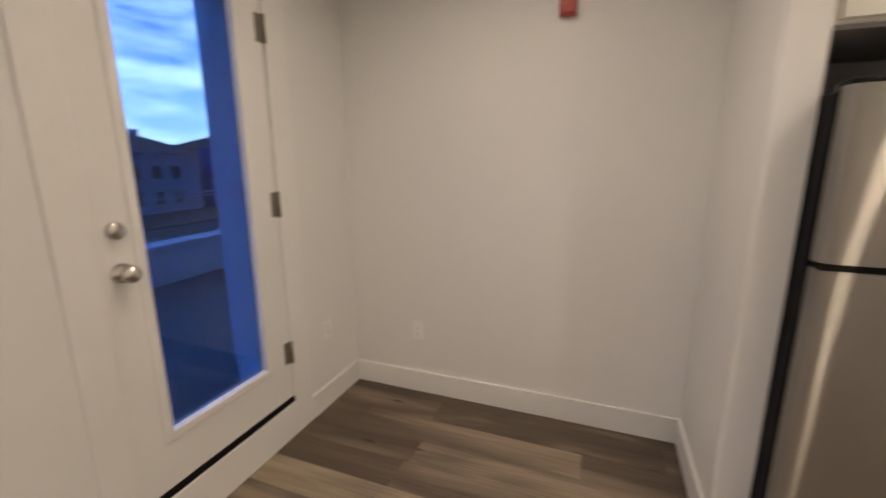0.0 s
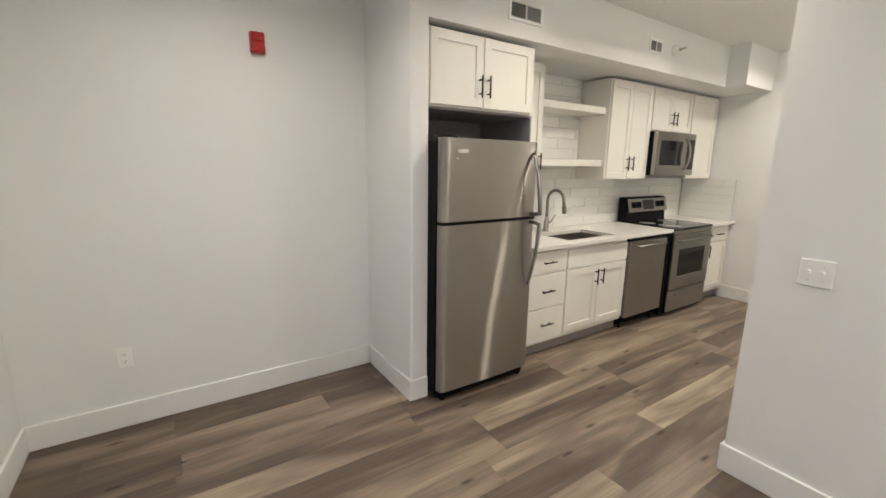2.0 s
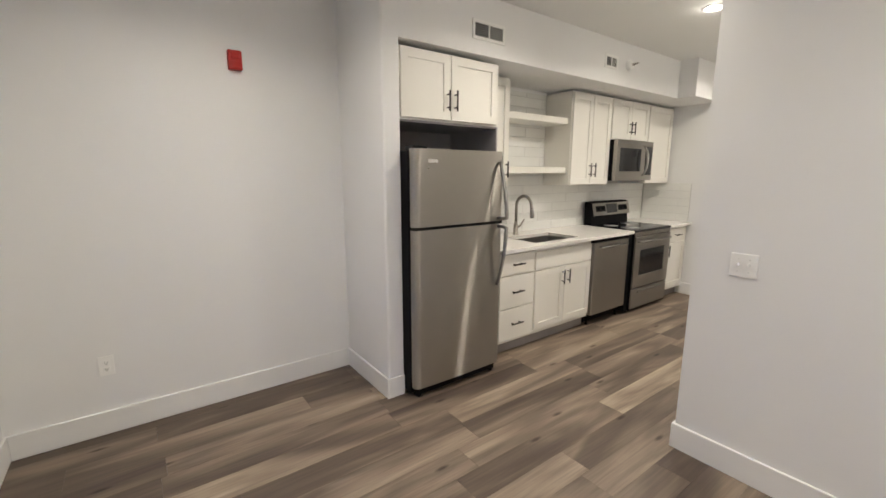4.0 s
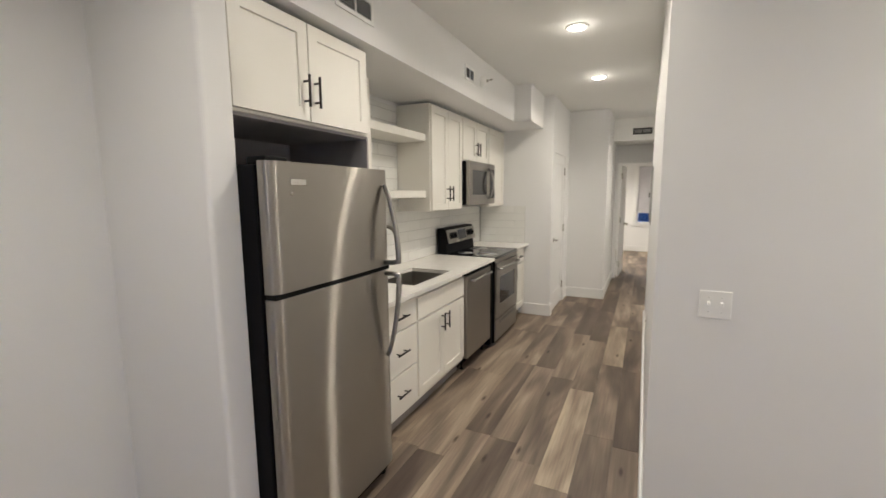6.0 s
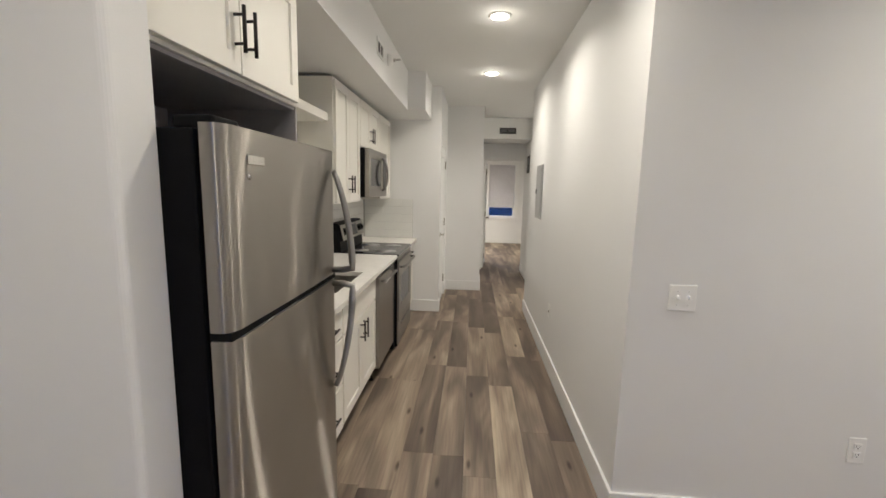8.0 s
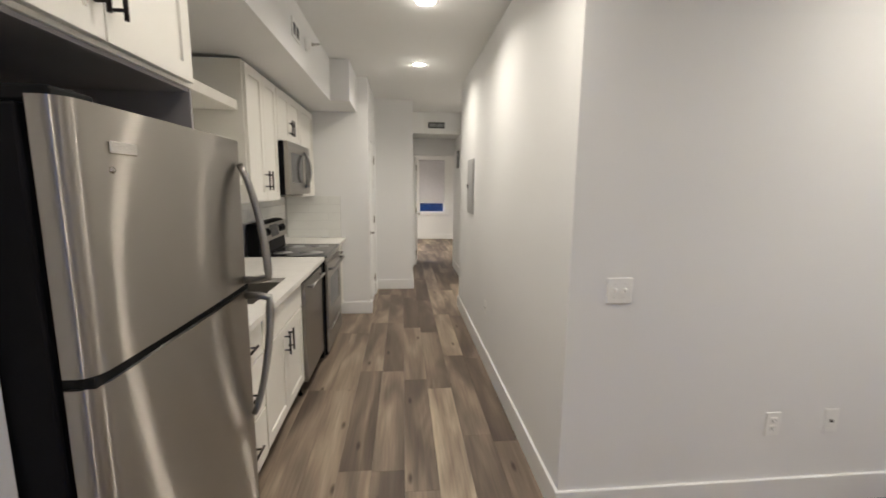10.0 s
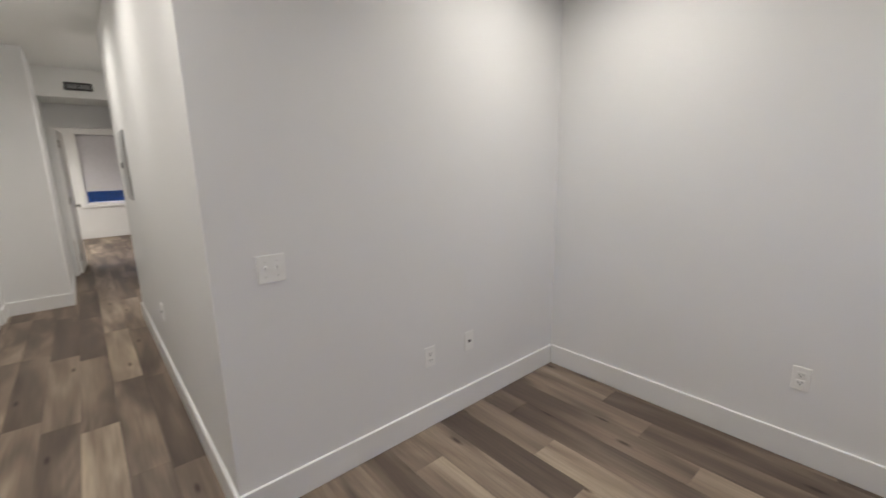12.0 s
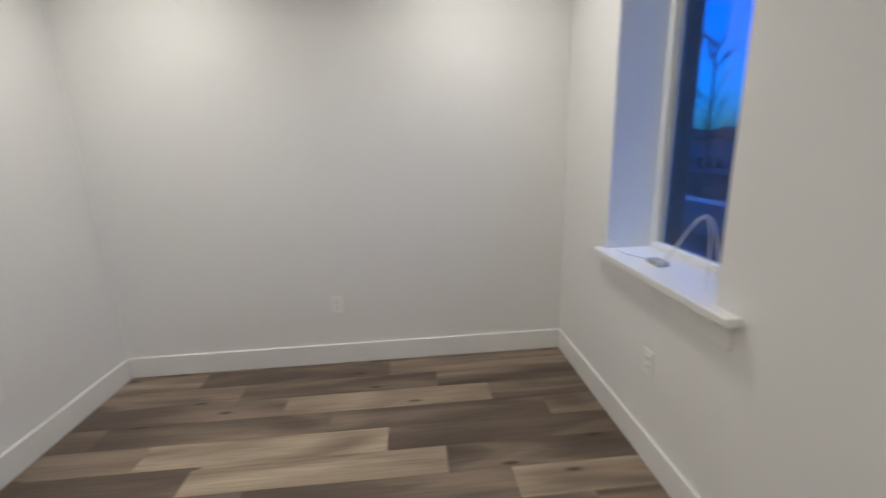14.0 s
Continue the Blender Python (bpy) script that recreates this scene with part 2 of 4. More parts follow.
M_SLOT = surface("dark_slot", (0.012, 0.012, 0.012), 0.9, vary=0.1)
M_SLOT.node_tree.nodes["Principled BSDF"].inputs["Specular IOR Level"].default_value = 0.08
M_RED = surface("red_plastic", (0.42, 0.022, 0.018), 0.3, vary=0.06, scale=30, bump=0.02)
M_PLANK = plank_material()
M_SUB = surface("plank_joint", (0.07, 0.052, 0.04), 0.8, vary=0.2)
M_GLASS = glass_material("dimmed_window_glass")
M_SINK = surface("sink_steel", (0.33, 0.315, 0.29), 0.38, 0.9, vary=0.05, scale=10, bump=0.02)
M_ALCOVE_SHADE = surface("alcove_shade_grey", (0.33, 0.318, 0.325), 0.7, vary=0.08, scale=4, grain=200, bump=0.1)
M_GREY = surface("grey_panel_paint", (0.36, 0.36, 0.36), 0.45, vary=0.04, scale=9)
M_VENT = surface("vent_enamel", (0.62, 0.62, 0.60), 0.4, vary=0.03, scale=20)
M_DUCT = surface("duct_dark", (0.06, 0.06, 0.06), 0.8, vary=0.1)
M_GLOW = glow_material("lamp_lens", (1.0, 0.90, 0.76), 22.0)
M_SHADE = surface("roller_shade_cloth", (0.62, 0.61, 0.64), 0.9, vary=0.03, scale=20, grain=700, bump=0.15)
M_JAMB_SHADE = surface("jamb_shade_blue", (0.03, 0.05, 0.08), 0.7, vary=0.08, scale=6)
# paler copy of the stucco, with the pier's sky light in the colour
M_PIER = surface("pier_stucco_sky_lit", (0.74, 0.77, 0.80), 0.85, vary=0.05, scale=3, grain=90, bump=0.3)
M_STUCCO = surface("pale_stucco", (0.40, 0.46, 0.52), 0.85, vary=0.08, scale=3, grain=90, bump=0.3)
M_DECK = surface("balcony_membrane", (0.048, 0.062, 0.085), 0.7, vary=0.12, scale=4, grain=120, bump=0.2)
M_ROOF = surface("roof_shingle", (0.05, 0.05, 0.055), 0.9, vary=0.25, scale=2, grain=12, bump=0.3)
# blue dusk light is put into the colour of siding and brick
M_SIDING = surface("siding_dusk_blue", (0.055, 0.165, 0.33), 0.85, vary=0.2, scale=0.4, grain=8, bump=0.2)
M_SIDING2 = surface("brick_dusk_blue", (0.05, 0.115, 0.20), 0.85, vary=0.25, scale=0.5, grain=10, bump=0.2)
M_GROUND = surface("street_ground", (0.030, 0.034, 0.036), 0.9, vary=0.3, scale=0.15, grain=4, bump=0.3)
M_BARK = surface("bark", (0.07, 0.055, 0.045), 0.9, vary=0.25, scale=4, grain=30, bump=0.5)
M_CABLE = surface("white_cable", (0.70, 0.70, 0.70), 0.4, vary=0.02)
M_WIRE = surface("overhead_wire", (0.30, 0.32, 0.36), 0.6, vary=0.05)


# ---- building helpers ----
def box(bm, x0, x1, y0, y1, z0, z1, bevel=0.0, seg=1):
    vs = [bm.verts.new((x, y, z)) for z in (min(z0, z1), max(z0, z1)) for x, y in ((x0, y0), (x1, y0), (x1, y1), (x0, y1))]
    if x1 < x0 or y1 < y0:
        raise ValueError("box corners in the wrong order")
    fs = [bm.faces.new([vs[i] for i in q]) for q in ((3, 2, 1, 0), (4, 5, 6, 7), (0, 1, 5, 4), (1, 2, 6, 5), (2, 3, 7, 6), (3, 0, 4, 7))]
    if bevel:
        es = list({e for f in fs for e in f.edges})
        bmesh.ops.bevel(bm, geom=es, offset=bevel, segments=seg, affect='EDGES', profile=0.5)
    return bm


def bx(x0, x1, y0, y1, z0, z1, bevel=0.0, seg=1):
    return box(bmesh.new(), x0, x1, y0, y1, z0, z1, bevel, seg)


def ring(bm, axis, at, depth, outer, inner, bevel=0.0):
    """A flat rectangular frame of one piece: outer and inner are (u0, u1, v0, v1); axis is the way of its depth, from at to at + depth."""
    def place(u, v, w):
        return (w, u, v) if axis == "x" else (u, w, v)
    loops = []
    for w in (at, at + depth):
        for q in (outer, inner):
            loops.append([bm.verts.new(place(u, v, w)) for u, v in ((q[0], q[2]), (q[1], q[2]), (q[1], q[3]), (q[0], q[3]))])
    fs = []
    for a, b in ((0, 1), (2, 3), (0, 2), (1, 3)):
        for i in range(4):
            fs.append(bm.faces.new((loops[a][i], loops[a][(i + 1) % 4], loops[b][(i + 1) % 4], loops[b][i])))
    bmesh.ops.recalc_face_normals(bm, faces=fs)
    if bevel:
        es = [e for f in fs for e in f.edges if len(e.link_faces) == 2 and e.calc_face_angle(0) > 0.5]
        bmesh.ops.bevel(bm, geom=list(set(es)), offset=bevel, segments=1, affect='EDGES')
    return bm


def tube(bm, points, radius, n=10):
    """A round tube through the points; radius may be one number or one for each point."""
    pts = [Vector(p) for p in points]
    rad = radius if isinstance(radius, (list, tuple)) else [radius] * len(pts)
    rings, up = [], None
    for i, p in enumerate(pts):
        d = (pts[min(i + 1, len(pts) - 1)] - pts[max(i - 1, 0)]).normalized()
        if up is None:
            up = Vector((0, 0, 1)) if abs(d.z) < 0.9 else Vector((1, 0, 0))
        side = d.cross(up).normalized()
        up = side.cross(d).normalized()
        rings.append([bm.verts.new(p + rad[i] * (math.cos(a) * side + math.sin(a) * up)) for a in [2 * math.pi * k / n for k in range(n)]])
    for a, b in zip(rings, rings[1:]):
        for k in range(n):
            f = bm.faces.new((a[k], b[k], b[(k + 1) % n], a[(k + 1) % n]))
            f.smooth = True
    bm.faces.new(rings[0])
    bm.faces.new(list(reversed(rings[-1])))
    bmesh.ops.recalc_face_normals(bm, faces=bm.faces)
    return bm


def lathe(bm, base, axis, profile, n=20):
    """Rings round an axis: profile rows are (distance along the axis, radius)."""
    base, axis = Vector(base), Vector(axis).normalized()
    return tube(bm, [base + axis * (d + 1e-5 * i) for i, (d, r) in enumerate(profile)], [max(r, 1e-4) for d, r in profile], n)


def root(ob):
    while ob.parent:
        ob = ob.parent
    return ob


def thing(name, at, label, category, group="", kind=""):
    ob = new(name)
    ob.empty_display_size = 0.1
    ob.location = at
    return tagged(ob, label, category, group, kind)


def part(name, bm, material, parent=None, label="", smooth=False):
    me = bpy.data.meshes.new(name)
    if parent is not None:
        bmesh.ops.translate(bm, vec=-Vector(root(parent).location), verts=bm.verts)
    bm.to_mesh(me)
    bm.free()
    if smooth:
        for p in me.polygons:
            p.use_smooth = True
    me.materials.append(material)
    ob = new(name, me)
    if parent is not None:
        ob.parent = parent
    if label:
        ob["label"] = label
    return ob


def solid(name, bm, material, label, category, kind="structure", group=""):
    """A top-level mesh: a piece of the setting, or a thing of one part."""
    return tagged(part(name, bm, material), label, category, group, kind)


# ---- plan ----
XW, XS = -1.090, 1.898          # window wall, switch wall
YA, YC = 2.482, -1.745          # alarm wall, outlet wall
YR, XR = 0.447, 5.34          # corridor wall and its end
YF = 1.840                      # face of the stub wall and of the soffit
XE, YE = 5.12, 1.535            # kitchen end wall and its outer corner
XH, YH, XV = 6.30, 1.005, 7.26  # closet wall across the hall, its outer corner, and the lower hall's header
XD, YP = 8.0, 0.195             # bedroom doorway and the passage wall beside it
SOF = 2.318
DZ, DY0, DY1, DTOP = 0.225, 1.042, 1.847, 2.30     # balcony door
WY0, WY1, WZ0, WZ1 = -1.115, -0.300, 0.895, 2.30  # window opening
T = 0.40


def wall(name, boxes, label):
    bm = bmesh.new()
    for b in boxes:
        box(bm, *b)
    return solid(name, bm, M_WALL, label, "wall")


LOW = -0.06
wall("wall_west", [(XW - T, XW, YC - 0.12, WY0, LOW, CEIL), (XW - T, XW, WY0, WY1, LOW, WZ0 - 0.03), (XW - T, XW, WY0, WY1, WZ1, CEIL),
                   (XW - T, XW, WY1, DY0 - 0.02, LOW, CEIL), (XW - T, XW, DY0 - 0.02, DY1 + 0.02, LOW, DZ - 0.03), (XW - T, XW, DY0 - 0.02, DY1 + 0.02, DTOP + 0.02, CEIL),
                   (XW - T, XW, DY1 + 0.02, YA, LOW, CEIL)], "white painted wall with balcony door and window")
wall("wall_north", [(XW - T, XE + 0.12, YA, YA + 0.12, LOW, CEIL)], "white painted wall behind the kitchen run")
XP = 0.858                      # west face of the short return wall
bm = bx(XP, 0.975, YF, YA, LOW, CEIL)
bmesh.ops.bevel(bm, geom=[e for e in bm.edges if all(v.co.x < XP + 0.01 and v.co.y < YF + 0.01 for v in e.verts)], offset=0.016, segments=4, affect='EDGES', profile=0.5)
solid("wall_stub", bm, M_WALL, "short white return wall beside the fridge", "wall")
wall("wall_south", [(XW, XS + 0.12, YC - 0.12, YC, LOW, CEIL)], "plain white painted wall")
wall("wall_switch", [(XS, XS + 0.12, YC, YR - 0.12, LOW, CEIL), ], "white painted wall round the corridor corner")
wall("wall_corridor", [(XS, XR, YR - 0.12, YR, LOW, CEIL)], "long white painted corridor wall")
wall("wall_kitchen_end", [(XE, XE + 0.085, YE, YA, LOW, CEIL)], "white end wall of the kitchen run")
wall("wall_closet", [(XE + 0.085, 5.235, YE, YE + 0.11, LOW, CEIL), (5.235, 6.005, YE, YE + 0.11, 2.06, CEIL), (6.005, XH, YE, YE + 0.11, LOW, CEIL),
                     (XH, XV, YH, YE + 0.11, LOW, CEIL), (XV, XD, YH, YH + 0.10, LOW, 2.36)], "white closet wall stepping out into the hall")
# added out of view: stops sky light at the closet door's gaps
wall("closet_light_block", [(5.235, 6.005, YE + 0.112, YE + 0.13, LOW, 2.10)], "unseen board added behind the closet door to block sky light")
wall("wall_hall_right", [(XR - 0.12, XR, -0.75, YR - 0.12, LOW, CEIL), (XR - 0.12, 12.1, -0.87, -0.75, LOW, CEIL), (7.0, XD, YP - 0.12, YP, LOW, CEIL)], "white wall on the far side of the hall")
wall("wall_doorway", [(XD, XD + 0.1, YP - 0.95, YP, LOW, 2.36), (XD, XD + 0.1, YP, 0.945, 2.055, 2.36), (XD, XD + 0.1, 0.945, 2.4, LOW, 2.36)], "white wall round the bedroom doorway")
wall("wall_far_room", [(XD, 12.1, 2.4, 2.5, LOW, 2.50), (12.1, 12.25, -0.87, -0.03, LOW, 2.50), (12.1, 12.25, 0.69, 2.5, LOW, 2.50),
                       (12.1, 12.25, -0.03, 0.69, LOW, 0.75), (12.1, 12.25, -0.03, 0.69, 2.22, 2.50)], "white wall of the far room with its window")
bmc = bmesh.new()
for b in ((XW - T, XV, YC - 0.12, YA + 0.12, CEIL, CEIL + 0.12), (XV, XD + 0.1, -0.87, 2.5, 2.36, CEIL + 0.12), (XD + 0.1, 12.25, -0.87, 2.5, 2.50, CEIL + 0.12)):
    box(bmc, *b)
solid("ceiling", bmc, M_CEIL, "flat white painted ceiling, lower in the hall", "ceiling")
bms = bmesh.new()
box(bms, 0.975, XE, YF, YA, SOF, CEIL)
box(bms, 4.495, XE, 1.655, YF, SOF, CEIL)
solid("soffit", bms, M_WALL, "white boxed soffit over the kitchen cabinets", "soffit")

# baseboards
BH, BT = 0.143, 0.015


def baseboard(x0, x1, y0, y1):
    solid("baseboard", bx(x0, x1, y0, y1, 0, BH, 0.003), M_TRIM, "white painted square-edged baseboard", "baseboard")


baseboard(XW + BT, XP - BT, YA - BT, YA)
baseboard(XP - BT, XP, YF - BT, YA)
baseboard(XP, 0.975, YF - BT, YF)
baseboard(XW, XW + BT, YC, DY0 - 0.118)
baseboard(XW, XW + BT, DY1 + 0.143, YA)
baseboard(XW + BT, XS - BT, YC, YC + BT)
baseboard(XS - BT, XS, YC + BT, YR + BT)
baseboard(XS, XR, YR, YR + BT)
baseboard(7.0, XD, YP, YP + BT)
baseboard(XE - BT, XE, YE - BT, 1.88)
baseboard(XE, 5.235, YE - BT, YE)
baseboard(6.01, XH - BT, YE - BT, YE)
baseboard(XH - BT, XH, YH - BT, YE)
baseboard(XH, XD, YH - BT, YH)
baseboard(12.1 - BT, 12.1, -0.75, 2.4)

# ---- doors and windows of the setting ----
def shaker_bm(x0, x1, z0, z1, yf, rail=0.057, thick=0.02, inset=0.009):
    """A flat-panel shaker front facing -y with its face at yf."""
    bm = bmesh.new()
    o = [(x0, z0), (x1, z0), (x1, z1), (x0, z1)]
    i = [(x0 + rail, z0 + rail), (x1 - rail, z0 + rail), (x1 - rail, z1 - rail), (x0 + rail, z1 - rail)]
    e = 0.0016
    oe = [(x0 + e, z0 + e), (x1 - e, z0 + e), (x1 - e, z1 - e), (x0 + e, z1 - e)]
    loops = [[bm.verts.new((x, y, z)) for x, z in q] for q, y in ((o, yf + thick), (o, yf + e), (oe, yf), (i, yf), ([(x + 0.0015 * (1 if k in (0, 3) else -1), z + 0.0015 * (1 if k < 2 else -1)) for k, (x, z) in enumerate(i)], yf + inset))]
    for p, q in zip(loops, loops[1:]):
        for k in range(4):
            bm.faces.new((p[k], p[(k + 1) % 4], q[(k + 1) % 4], q[k]))
    bm.faces.new(loops[-1])
    bm.faces.new(list(reversed(loops[0])))
    bmesh.ops.recalc_face_normals(bm, faces=bm.faces)
    return bm


def bar_handle(parent, x, z, yf, axis, length=0.135):
    """A dark T-bar pull on two posts."""
    bm = bmesh.new()
    h, y = length / 2, yf - 0.032
    if axis == "z":
        tube(bm, [(x, y, z - h), (x, y, z + h)], 0.006, 10)
        for s in (-1, 1):
            tube(bm, [(x, yf, z + s * h * 0.62), (x, y, z + s * h * 0.62)], 0.0048, 8)
    else:
        tube(bm, [(x - h, y, z), (x + h, y, z)], 0.006, 10)
        for s in (-1, 1):
            tube(bm, [(x + s * h * 0.62, yf, z), (x + s * h * 0.62, y, z)], 0.0048, 8)
    return part("handle", bm, M_HANDLE, parent, "dark bronze bar pull")


def hinge(parent, x, y, z, axis):
    """A butt hinge with its barrel; axis is the way the leaf faces."""
    bm = bmesh.new()
    if axis == "x":
        box(bm, x, x + 0.004, y - 0.03, y + 0.012, z - 0.06, z + 0.06, 0.0015)
        tube(bm, [(x + 0.010, y + 0.014, z - 0.062), (x + 0.010, y + 0.014, z + 0.062)], 0.008, 10)
    else:
        box(bm, x - 0.012, x + 0.03, y - 0.004, y, z - 0.05, z + 0.05, 0.0015)
        tube(bm, [(x - 0.014, y - 0.009, z - 0.052), (x - 0.014, y - 0.009, z + 0.052)], 0.007, 10)
    return part("hinge", bm, M_FAUCET, parent, "satin nickel butt hinge")


# balcony door in the west wall: a full-lite leaf over a raised sill
bd = thing("door_1", (XW, (DY0 + DY1) / 2, 0), "white full-glass balcony door, closed, above a raised sill", "door", kind="structure")
GY0, GY1, GZ0, GZ1 = 1.187, 1.690, 0.447, 2.17
bm = ring(bmesh.new(), "x", XW - 0.045, 0.041, (DY0, DY1, DZ, DTOP), (GY0, GY1, GZ0, GZ1))
leaf = part("leaf", bm, M_TRIM, bd, "white painted door leaf")
bm = ring(bmesh.new(), "x", XW - 0.05, 0.058, (GY0 - 0.028, GY1 + 0.028, GZ0 - 0.028, GZ1 + 0.028), (GY0 + 0.008, GY1 - 0.008, GZ0 + 0.008, GZ1 - 0.008), 0.004)
part("glazing_frame", bm, M_TRIM, leaf, "raised white glazing bead")
pane = part("pane", bx(XW - 0.03, XW - 0.022, GY0 + 0.004, GY1 - 0.004, GZ0 + 0.004, GZ1 - 0.004), M_GLASS, leaf, "glass pane, dark tint dims the outside view")
pane.visible_shadow = False
for name, z, r in (("deadbolt", 1.247, 0.030), ("knob", 1.104, 0.034)):
    bm = bmesh.new()
    yk = DY0 + 0.068
    if name == "knob":
        lathe(bm, (XW - 0.004, yk, z), (1, 0, 0), [(0, r), (0.006, r), (0.010, 0.014), (0.030, 0.012), (0.036, 0.024), (0.050, 0.030), (0.062, 0.026), (0.067, 0.0)], 20)
    else:
        lathe(bm, (XW - 0.004, yk, z), (1, 0, 0), [(0, r), (0.010, r), (0.020, r * 0.82), (0.022, 0.0)], 20)
        box(bm, XW + 0.016, XW + 0.032, yk - 0.005, yk + 0.005, z - 0.017, z + 0.017, 0.002)
    part(name, bm, M_CHROME, leaf, "satin nickel door " + ("knob" if name == "knob" else "bolt turn"), False)
for z in (0.478, 1.260, 2.050):
    hinge(leaf, XW - 0.004, DY1 - 0.004, z, "x")
bm = bmesh.new()
for b in ((DY0 - 0.115, DY0 - 0.006, BH * 0, DTOP + 0.012), (DY1 + 0.006, DY1 + 0.142, 0, DTOP + 0.012), (DY0 - 0.115, DY1 + 0.142, DTOP + 0.012, DTOP + 0.115)):
    box(bm, XW, XW + 0.012, b[0], b[1], b[2], b[3], 0.003)
part("casing", bm, M_TRIM, bd, "flat white door casing")
bm = bmesh.new()
for b in ((DY0 - 0.0195, DY0 - 0.003, DZ - 0.03, DTOP + 0.0195), (DY1 + 0.003, DY1 + 0.0195, DZ - 0.03, DTOP + 0.0195), (DY0 - 0.003, DY1 + 0.003, DTOP + 0.003, DTOP + 0.0195)):
    box(bm, XW - 0.16, XW - 0.001, *b)
for b in ((DY0 - 0.003, DY0 + 0.012, DZ - 0.03, DTOP), (DY1 - 0.012, DY1 + 0.003, DZ - 0.03, DTOP), (DY0 + 0.012, DY1 - 0.012, DTOP - 0.012, DTOP + 0.003)):
    box(bm, XW - 0.075, XW - 0.047, *b)
part("jamb", bm, M_TRIM, bd, "white rebated door jamb")
part("sill", bx(XW - 0.20, XW - 0.002, DY0 - 0.003, DY1 + 0.003, DZ - 0.0295, DZ - 0.006), M_SLOT, bd, "dark metal door sill")
# dark strip stands in for the shaded gap under the door
part("threshold_gap", bx(XW - 0.0015, XW + 0.004, DY0 - 0.006, DY1 + 0.006, DZ - 0.03, DZ - 0.002), M_SLOT, bd, "dark strip for the shade in the gap under the door")
part("riser", bx(XW, XW + 0.012, DY0 - 0.006, DY1 + 0.006, 0, DZ - 0.032, 0.003), M_TRIM, bd, "white board below the door")

# window in the west wall, with its stool and apron
wd = thing("window_1", (XW, (WY0 + WY1) / 2, WZ0), "deep-set window with white frame and painted stool", "window", kind="structure")
XG = XW - 0.25
part("window_sill", bx(XG, XW + 0.055, WY0 - 0.001, WY1 + 0.001, WZ0 - 0.03, WZ0, 0.0), M_TRIM, wd, "white painted window stool")
bm = bmesh.new()
box(bm, XW, XW + 0.056, WY0 - 0.040, WY1 + 0.125, WZ0 - 0.032, WZ0 + 0.002, 0.004)
part("sill_nosing", bm, M_TRIM, wd, "white rounded sill edge")
part("apron", bx(XW, XW + 0.016, WY0 - 0.022, WY1 + 0.100, WZ0 - 0.125, WZ0 - 0.032, 0.004), M_TRIM, wd, "white painted apron board")
fy0, fy1 = WY0, WY1
bm = ring(bmesh.new(), "x", XG - 0.05, 0.054, (fy0, fy1, WZ0, WZ1), (fy0 + 0.030, fy1 - 0.030, WZ0 + 0.032, WZ1 - 0.03), 0.004)
frame1 = part("window_frame", bm, M_PLASTIC, wd, "white vinyl window frame")
bm = ring(bmesh.new(), "x", XG - 0.046, 0.03, (fy0 + 0.030, fy1 - 0.030, WZ0 + 0.032, WZ1 - 0.03), (fy0 + 0.065, fy1 - 0.065, WZ0 + 0.036, WZ1 - 0.065), 0.003)
part("sash", bm, M_GREY, frame1, "dark bronze sash stile")
pane = part("pane", bx(XG - 0.03, XG - 0.024, fy0 + 0.031, fy1 - 0.031, WZ0 + 0.033, WZ1 - 0.031), M_GLASS, wd, "glass pane, dark tint dims the outside view")
pane.visible_shadow = False

# boards added on the outer reveal; its shade is in their dark blue
bm = bmesh.new()
for y0, y1 in ((WY0, WY0 + 0.012), (WY1 - 0.012, WY1)):
    box(bm, XW - T - 0.012, XG - 0.052, y0, y1, WZ0, WZ1)
part("outer_jamb_shade", bm, M_JAMB_SHADE, wd, "added outer jamb boards with the reveal's shade in their colour")

# far room window with its casing and roller shade
fw = thing("window_2", (12.1, 0.33, 0.66), "white cased window with a grey roller shade", "window", kind="structure")
bm = bmesh.new()
for b in ((-0.14, -0.03, 0.75, 2.22), (0.69, 0.79, 0.75, 2.22), (-0.14, 0.79, 2.22, 2.33), (-0.17, 0.82, 0.67, 0.75)):
    box(bm, 12.07, 12.1, b[0], b[1], b[2], b[3], 0.004)
part("casing", bm, M_TRIM, fw, "white window casing")
part("window_frame", ring(bmesh.new(), "x", 12.155, 0.04, (-0.03, 0.69, 0.75, 2.22), (0.0, 0.66, 0.785, 2.19), 0.003), M_PLASTIC, fw, "white vinyl window frame")
shade = part("roller_shade", bx(12.125, 12.13, -0.028, 0.688, 1.035, 2.19), M_SHADE, fw, "grey cloth shade drawn most of the way down")
part("hem_bar", bx(12.118, 12.136, -0.028, 0.688, 1.015, 1.037, 0.003), M_SHADE, shade)
part("roller_tube", tube(bmesh.new(), [(12.135, -0.028, 2.198), (12.135, 0.688, 2.198)], 0.020, 12), M_SHADE, shade)
pane = part("pane", bx(12.18, 12.186, -0.001, 0.661, 0.784, 2.191), M_GLASS, fw, "glass pane, dark tint dims the outside view")
pane.visible_shadow = False


